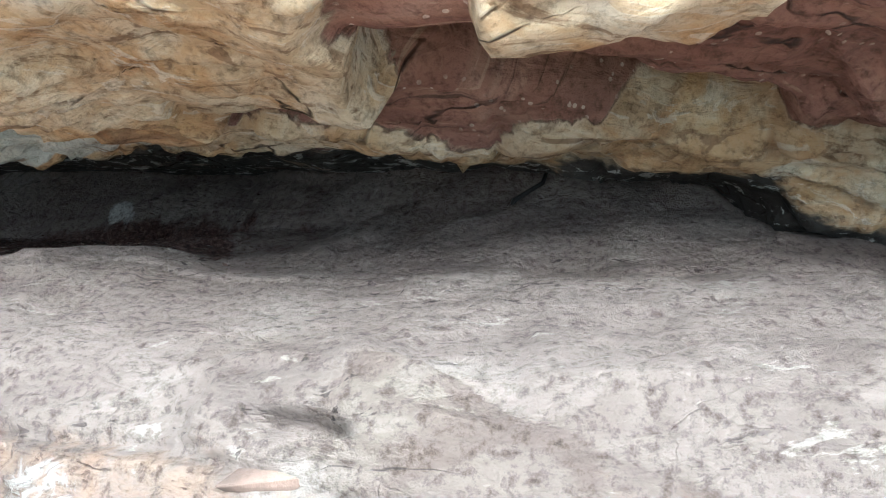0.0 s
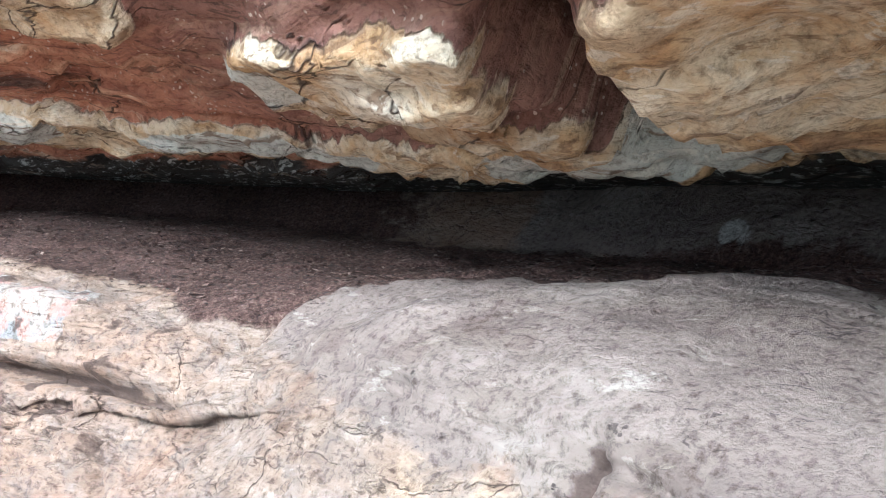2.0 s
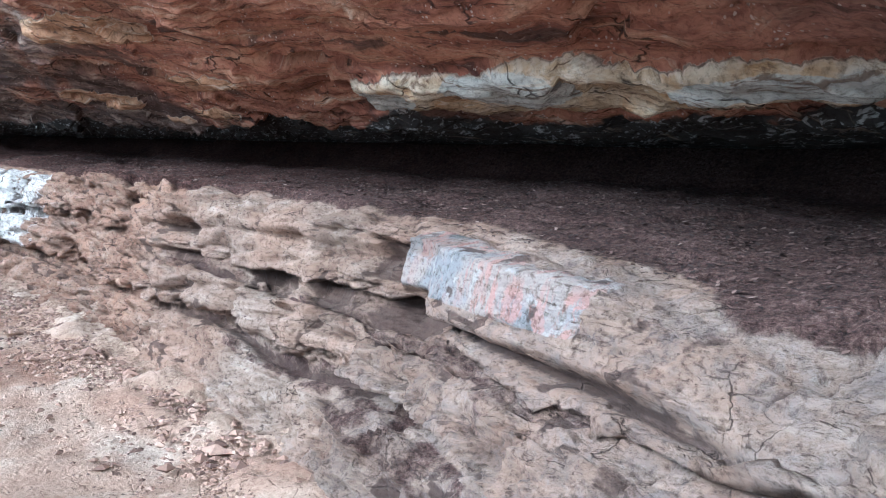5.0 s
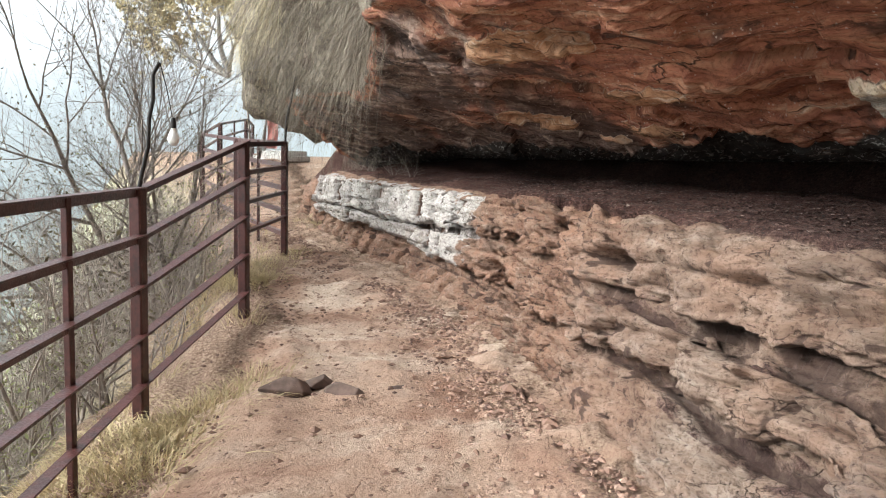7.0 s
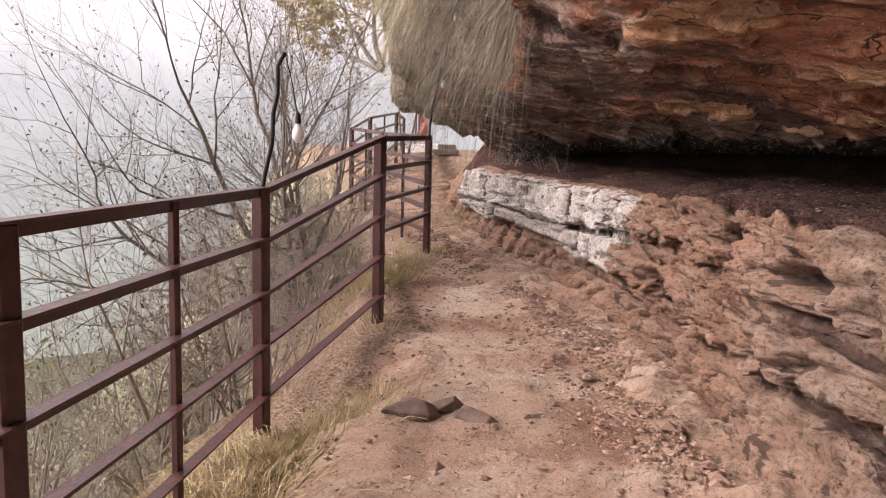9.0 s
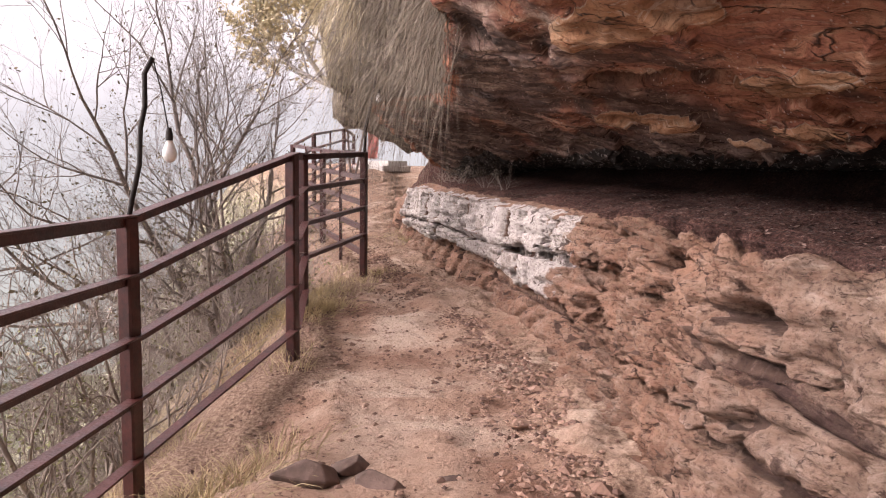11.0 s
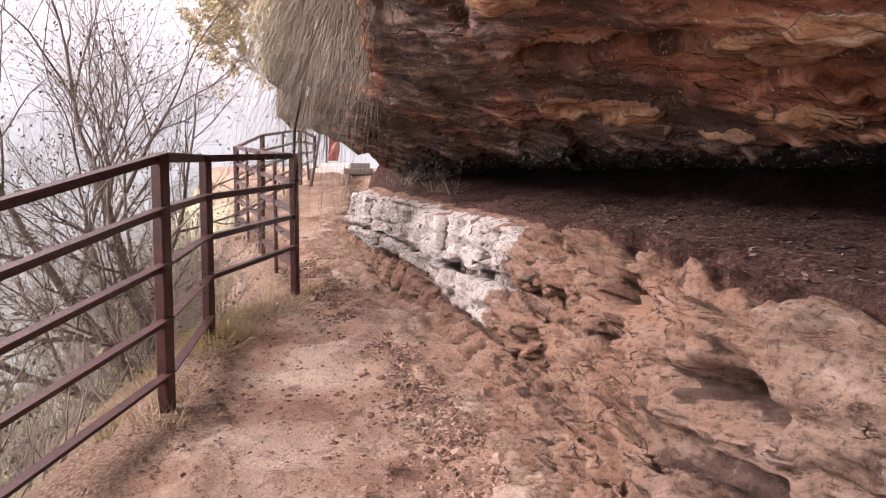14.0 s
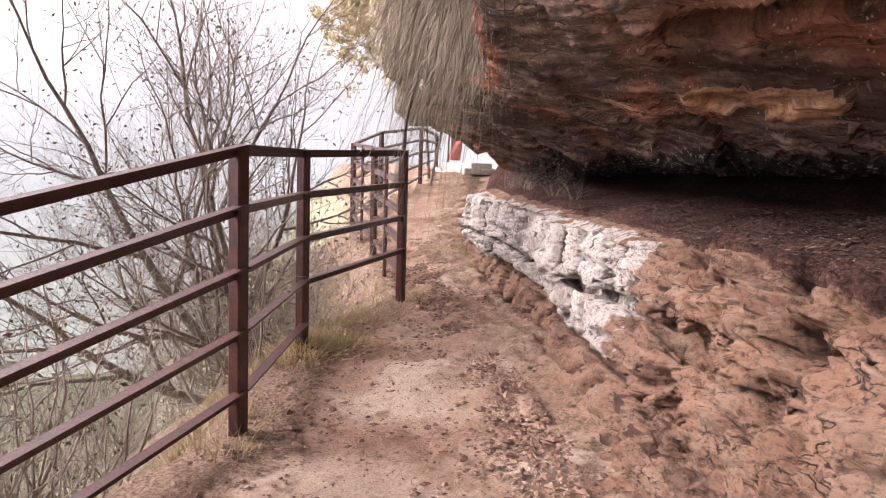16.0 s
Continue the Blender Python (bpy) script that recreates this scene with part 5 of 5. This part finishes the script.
def rubble():
    pile_v, pile_f = [], []
    tmpl = np.array([(1, 0, 0), (-1, 0, 0), (0, 1, 0), (0, -1, 0), (0, 0, 1), (0, 0, -1)], float)
    tf = [(0, 2, 4), (2, 1, 4), (1, 3, 4), (3, 0, 4), (2, 0, 5), (1, 2, 5), (3, 1, 5), (0, 3, 5)]
    n = 15000
    x = RNG.uniform(-15, 0.5, n)
    kind = RNG.random(n)
    fy = np.interp(x, FENCE_X, FENCE_Y)
    ey = edge_y(x)
    y = np.where(kind < 0.55, ey - 0.5 - np.abs(RNG.normal(size=n)) * 0.28, np.where(kind < 0.75, fy + np.abs(RNG.normal(size=n)) * 0.4, fy + (ey - fy) * RNG.random(n)))
    s = 0.005 + 0.014 * RNG.random(n) ** 4 + np.where(kind < 0.55, 0.008 * RNG.random(n) ** 2, 0)
    s = np.where(RNG.random(n) < 0.03, s * 2.2, s)
    z = ground_z(x, y) + 0.03 * smooth(-1.1, -0.45, y - ey) + 0.012
    for k in range(n):
        v = tmpl * (1 + 0.5 * (RNG.random((6, 3)) - 0.5)) * s[k] * np.array([1.5, 1.1, 0.6])
        a = RNG.uniform(0, 6.28)
        c, sn = math.cos(a), math.sin(a)
        o = len(pile_v)
        pile_v.extend((x[k] + c * p[0] - sn * p[1], y[k] + sn * p[0] + c * p[1], z[k] + p[2]) for p in v)
        pile_f.extend((i + o, j + o, m + o) for i, j, m in tf)
    tagged(new("rubble", mesh_from("rubble", pile_v, pile_f, M_CRUMB, False)), "small stones and crumbs of earth on the path", "rubble", kind="stuff")
    # leaf litter and chips on the ledge's soil
    n = 22000
    x = RNG.uniform(-11, 0.6, n)
    w = RNG.uniform(0.25, 1.8, n)
    w = np.where(x > -1.9, RNG.uniform(0.9, 1.8, n), w)
    y = edge_y(x) + w
    tree_ob = bpy.data.objects["rock_ledge"]
    V, F = [], []
    from_above = Vector((0, 0, -1))
    for k in range(n):
        hit, loc, nor, _ = tree_ob.ray_cast(Vector((x[k], y[k], 1.42)), from_above)
        if not hit or nor.z < 0.5 or RNG.random() < float(smooth(-1.9, -0.2, x[k])) or w[k] < float(np.interp(x[k], SOIL_X, SOIL_W)) - 0.05:
            continue
        a = RNG.uniform(0, 6.28)
        s = RNG.uniform(0.006, 0.02)
        d = Vector((math.cos(a), math.sin(a), RNG.uniform(-0.3, 0.3)))
        e = Vector((-math.sin(a), math.cos(a), RNG.uniform(-0.4, 0.4))) * 0.4
        c = loc + Vector((0, 0, 0.006))
        o = len(V)
        V.extend([c - d * s, c - e * s, c + d * s, c + e * s])
        F.append((o, o + 1, o + 2, o + 3))
    tagged(new("leaf_litter", mesh_from("leaf_litter", V, F, M_LITTER, False)), "dry dark leaf litter and chips on the ledge soil", "leaf litter", kind="stuff")


def island_tones(name, stops):
    """Each small piece takes its own tone."""
    m, nt, bsdf = material(name)
    geo = nt.nodes.new("ShaderNodeNewGeometry")
    col = ramp(nt, geo.outputs["Random Per Island"], stops)
    col = mix(nt, 0.6, col, ramp(nt, noise_tex(nt, coords(nt), 60, 4), [(0.35, (0.5, 0.5, 0.5)), (0.6, (1, 1, 1))]), "MULTIPLY")
    nt.links.new(col, bsdf.inputs["Base Color"])
    bsdf.inputs["Roughness"].default_value = 0.9
    return m


M_LITTER = island_tones("leaf_litter", [(0.0, (0.025, 0.014, 0.012)), (0.5, (0.085, 0.046, 0.037)), (0.9, (0.18, 0.11, 0.09)), (1.0, (0.34, 0.25, 0.21))])
M_CRUMB = island_tones("earth_crumbs", [(0.0, (0.09, 0.048, 0.036)), (0.5, (0.24, 0.14, 0.10)), (0.85, (0.31, 0.20, 0.15)), (1.0, (0.38, 0.26, 0.20))])
rubble()


# ---- sticks, lamps on rods, far steps ----
def rod_lamp(points, radius, bulb, label):
    root = tagged(new("rod_lamp"), label, "lamp", "lamps along the fence")
    v, f = tube(points, [radius] * len(points), 7)
    part_mesh("rod", mesh_from("rod", v, f, M_IRON), root)
    top = Vector(points[-1])
    b = Vector(bulb)
    mid = (top + b) / 2 + Vector((0, 0, 0.06))
    v, f = tube([top, mid, b + Vector((0, 0, 0.06))], [0.003] * 3, 5)
    part_mesh("wire", mesh_from("wire", v, f, M_IRON), root)
    prof = [(0.013, 0.06), (0.014, 0.03), (0.012, 0.028), (0.02, 0.01), (0.03, -0.015), (0.032, -0.035), (0.026, -0.055), (0.012, -0.068), (0.001, -0.07)]
    v, f, n = [], [], 14
    cap_v, cap_f = tube([b + Vector((0, 0, 0.085)), b + Vector((0, 0, 0.05)), b + Vector((0, 0, 0.028))], [0.010, 0.0165, 0.0165], 12)
    for r, z in prof:
        for s in range(n):
            v.append((b.x + r * math.cos(6.2832 * s / n), b.y + r * math.sin(6.2832 * s / n), b.z + z))
    for k in range(len(prof) - 1):
        for s in range(n):
            f.append((k * n + s, (k + 1) * n + s, (k + 1) * n + (s + 1) % n, k * n + (s + 1) % n))
    glass = part_mesh("bulb", mesh_from("bulb", v, f, M_BULB), root, "white glass bulb, unlit")
    part_mesh("socket", mesh_from("socket", cap_v, cap_f, M_IRON), glass, "black bulb socket")
    return root


P1, P4 = POSTS[2], POSTS[5]
rod_lamp([(P1[0], P1[1], 1.08), (P1[0] - 0.01, P1[1] + 0.02, 1.2), (P1[0] - 0.03, P1[1] + 0.05, 1.36), (P1[0] - 0.03, P1[1] + 0.06, 1.52), (P1[0] - 0.045, P1[1] + 0.075, 1.62), (P1[0] - 0.04, P1[1] + 0.08, 1.76), (P1[0] - 0.06, P1[1] + 0.11, 1.83)], 0.012, (P1[0] - 0.06, P1[1] + 0.19, 1.44), "bent black iron rod with a hanging bulb on the fence")
rod_lamp([(P4[0], P4[1], 1.45), (P4[0] + 0.02, P4[1] + 0.03, 1.8), (P4[0] - 0.03, P4[1] + 0.08, 2.1), (P4[0] - 0.05, P4[1] + 0.12, 2.34)], 0.016, (P4[0] - 0.06, P4[1] + 0.15, 2.17), "thin iron rod with a hanging bulb on the far post")

stick_v, stick_f = tube([(0, 0, 0), (0.1, 0.02, 0.03), (0.2, -0.01, 0.02), (0.3, 0.01, 0.05)], [0.009, 0.008, 0.007, 0.004], 6)
stick = tagged(new("stick", mesh_from("stick", stick_v, stick_f, M_IRON)), "dark dry stick lying on the ledge floor", "stick")
stick.matrix_basis = pose(0.17, 2.24, 1.27, 0, -38, 40)

steps = tagged(new("stone_steps"), "pale concrete steps at the end of the path", "steps")
for k in range(2):
    bm = bar((-22.9 - 0.3 * k, -8.0 - 0.1 * k, 1.34 + 0.14 * k), (-23.5 - 0.3 * k, -9.2 - 0.1 * k, 1.34 + 0.14 * k), 1.0 - 0.3 * k, 0.16)
    part("step", bm, M_CONCRETE, steps)
flag = tagged(new("red_banner"), "faded red cloth tied to a thin pole beside the path", "banner")
v, f = tube([(-23.6, -9.3, 1.2), (-23.6, -9.25, 2.9)], [0.03, 0.02], 6)
part_mesh("pole", mesh_from("pole", v, f, M_BARK), flag)
V = []
for i in range(9):
    for j in range(7):
        V.append((-23.6 + 0.05 * math.sin(i * 0.9 + j), -9.22 + 0.055 * j + 0.03 * math.sin(i * 0.7), 2.5 - 0.11 * i))
part_mesh("cloth", mesh_from("cloth", V, grid_faces(9, 7), M_CLOTH), flag)
for x, y, lean in ((-20.2, -8.0, 0.25), (-21.5, -8.7, -0.1)):
    v, f = tube([(x, y, surface_z(x, y) - 0.1), (x + lean * 0.3, y + lean, surface_z(x, y) + 0.9), (x + lean * 0.5, y + lean * 2, surface_z(x, y) + 2.2)], [0.035, 0.03, 0.02], 6)
    tagged(new("leaning_pole", mesh_from("leaning_pole", v, f, M_BARK)), "thin leaning wooden pole beside the far railing", "pole")
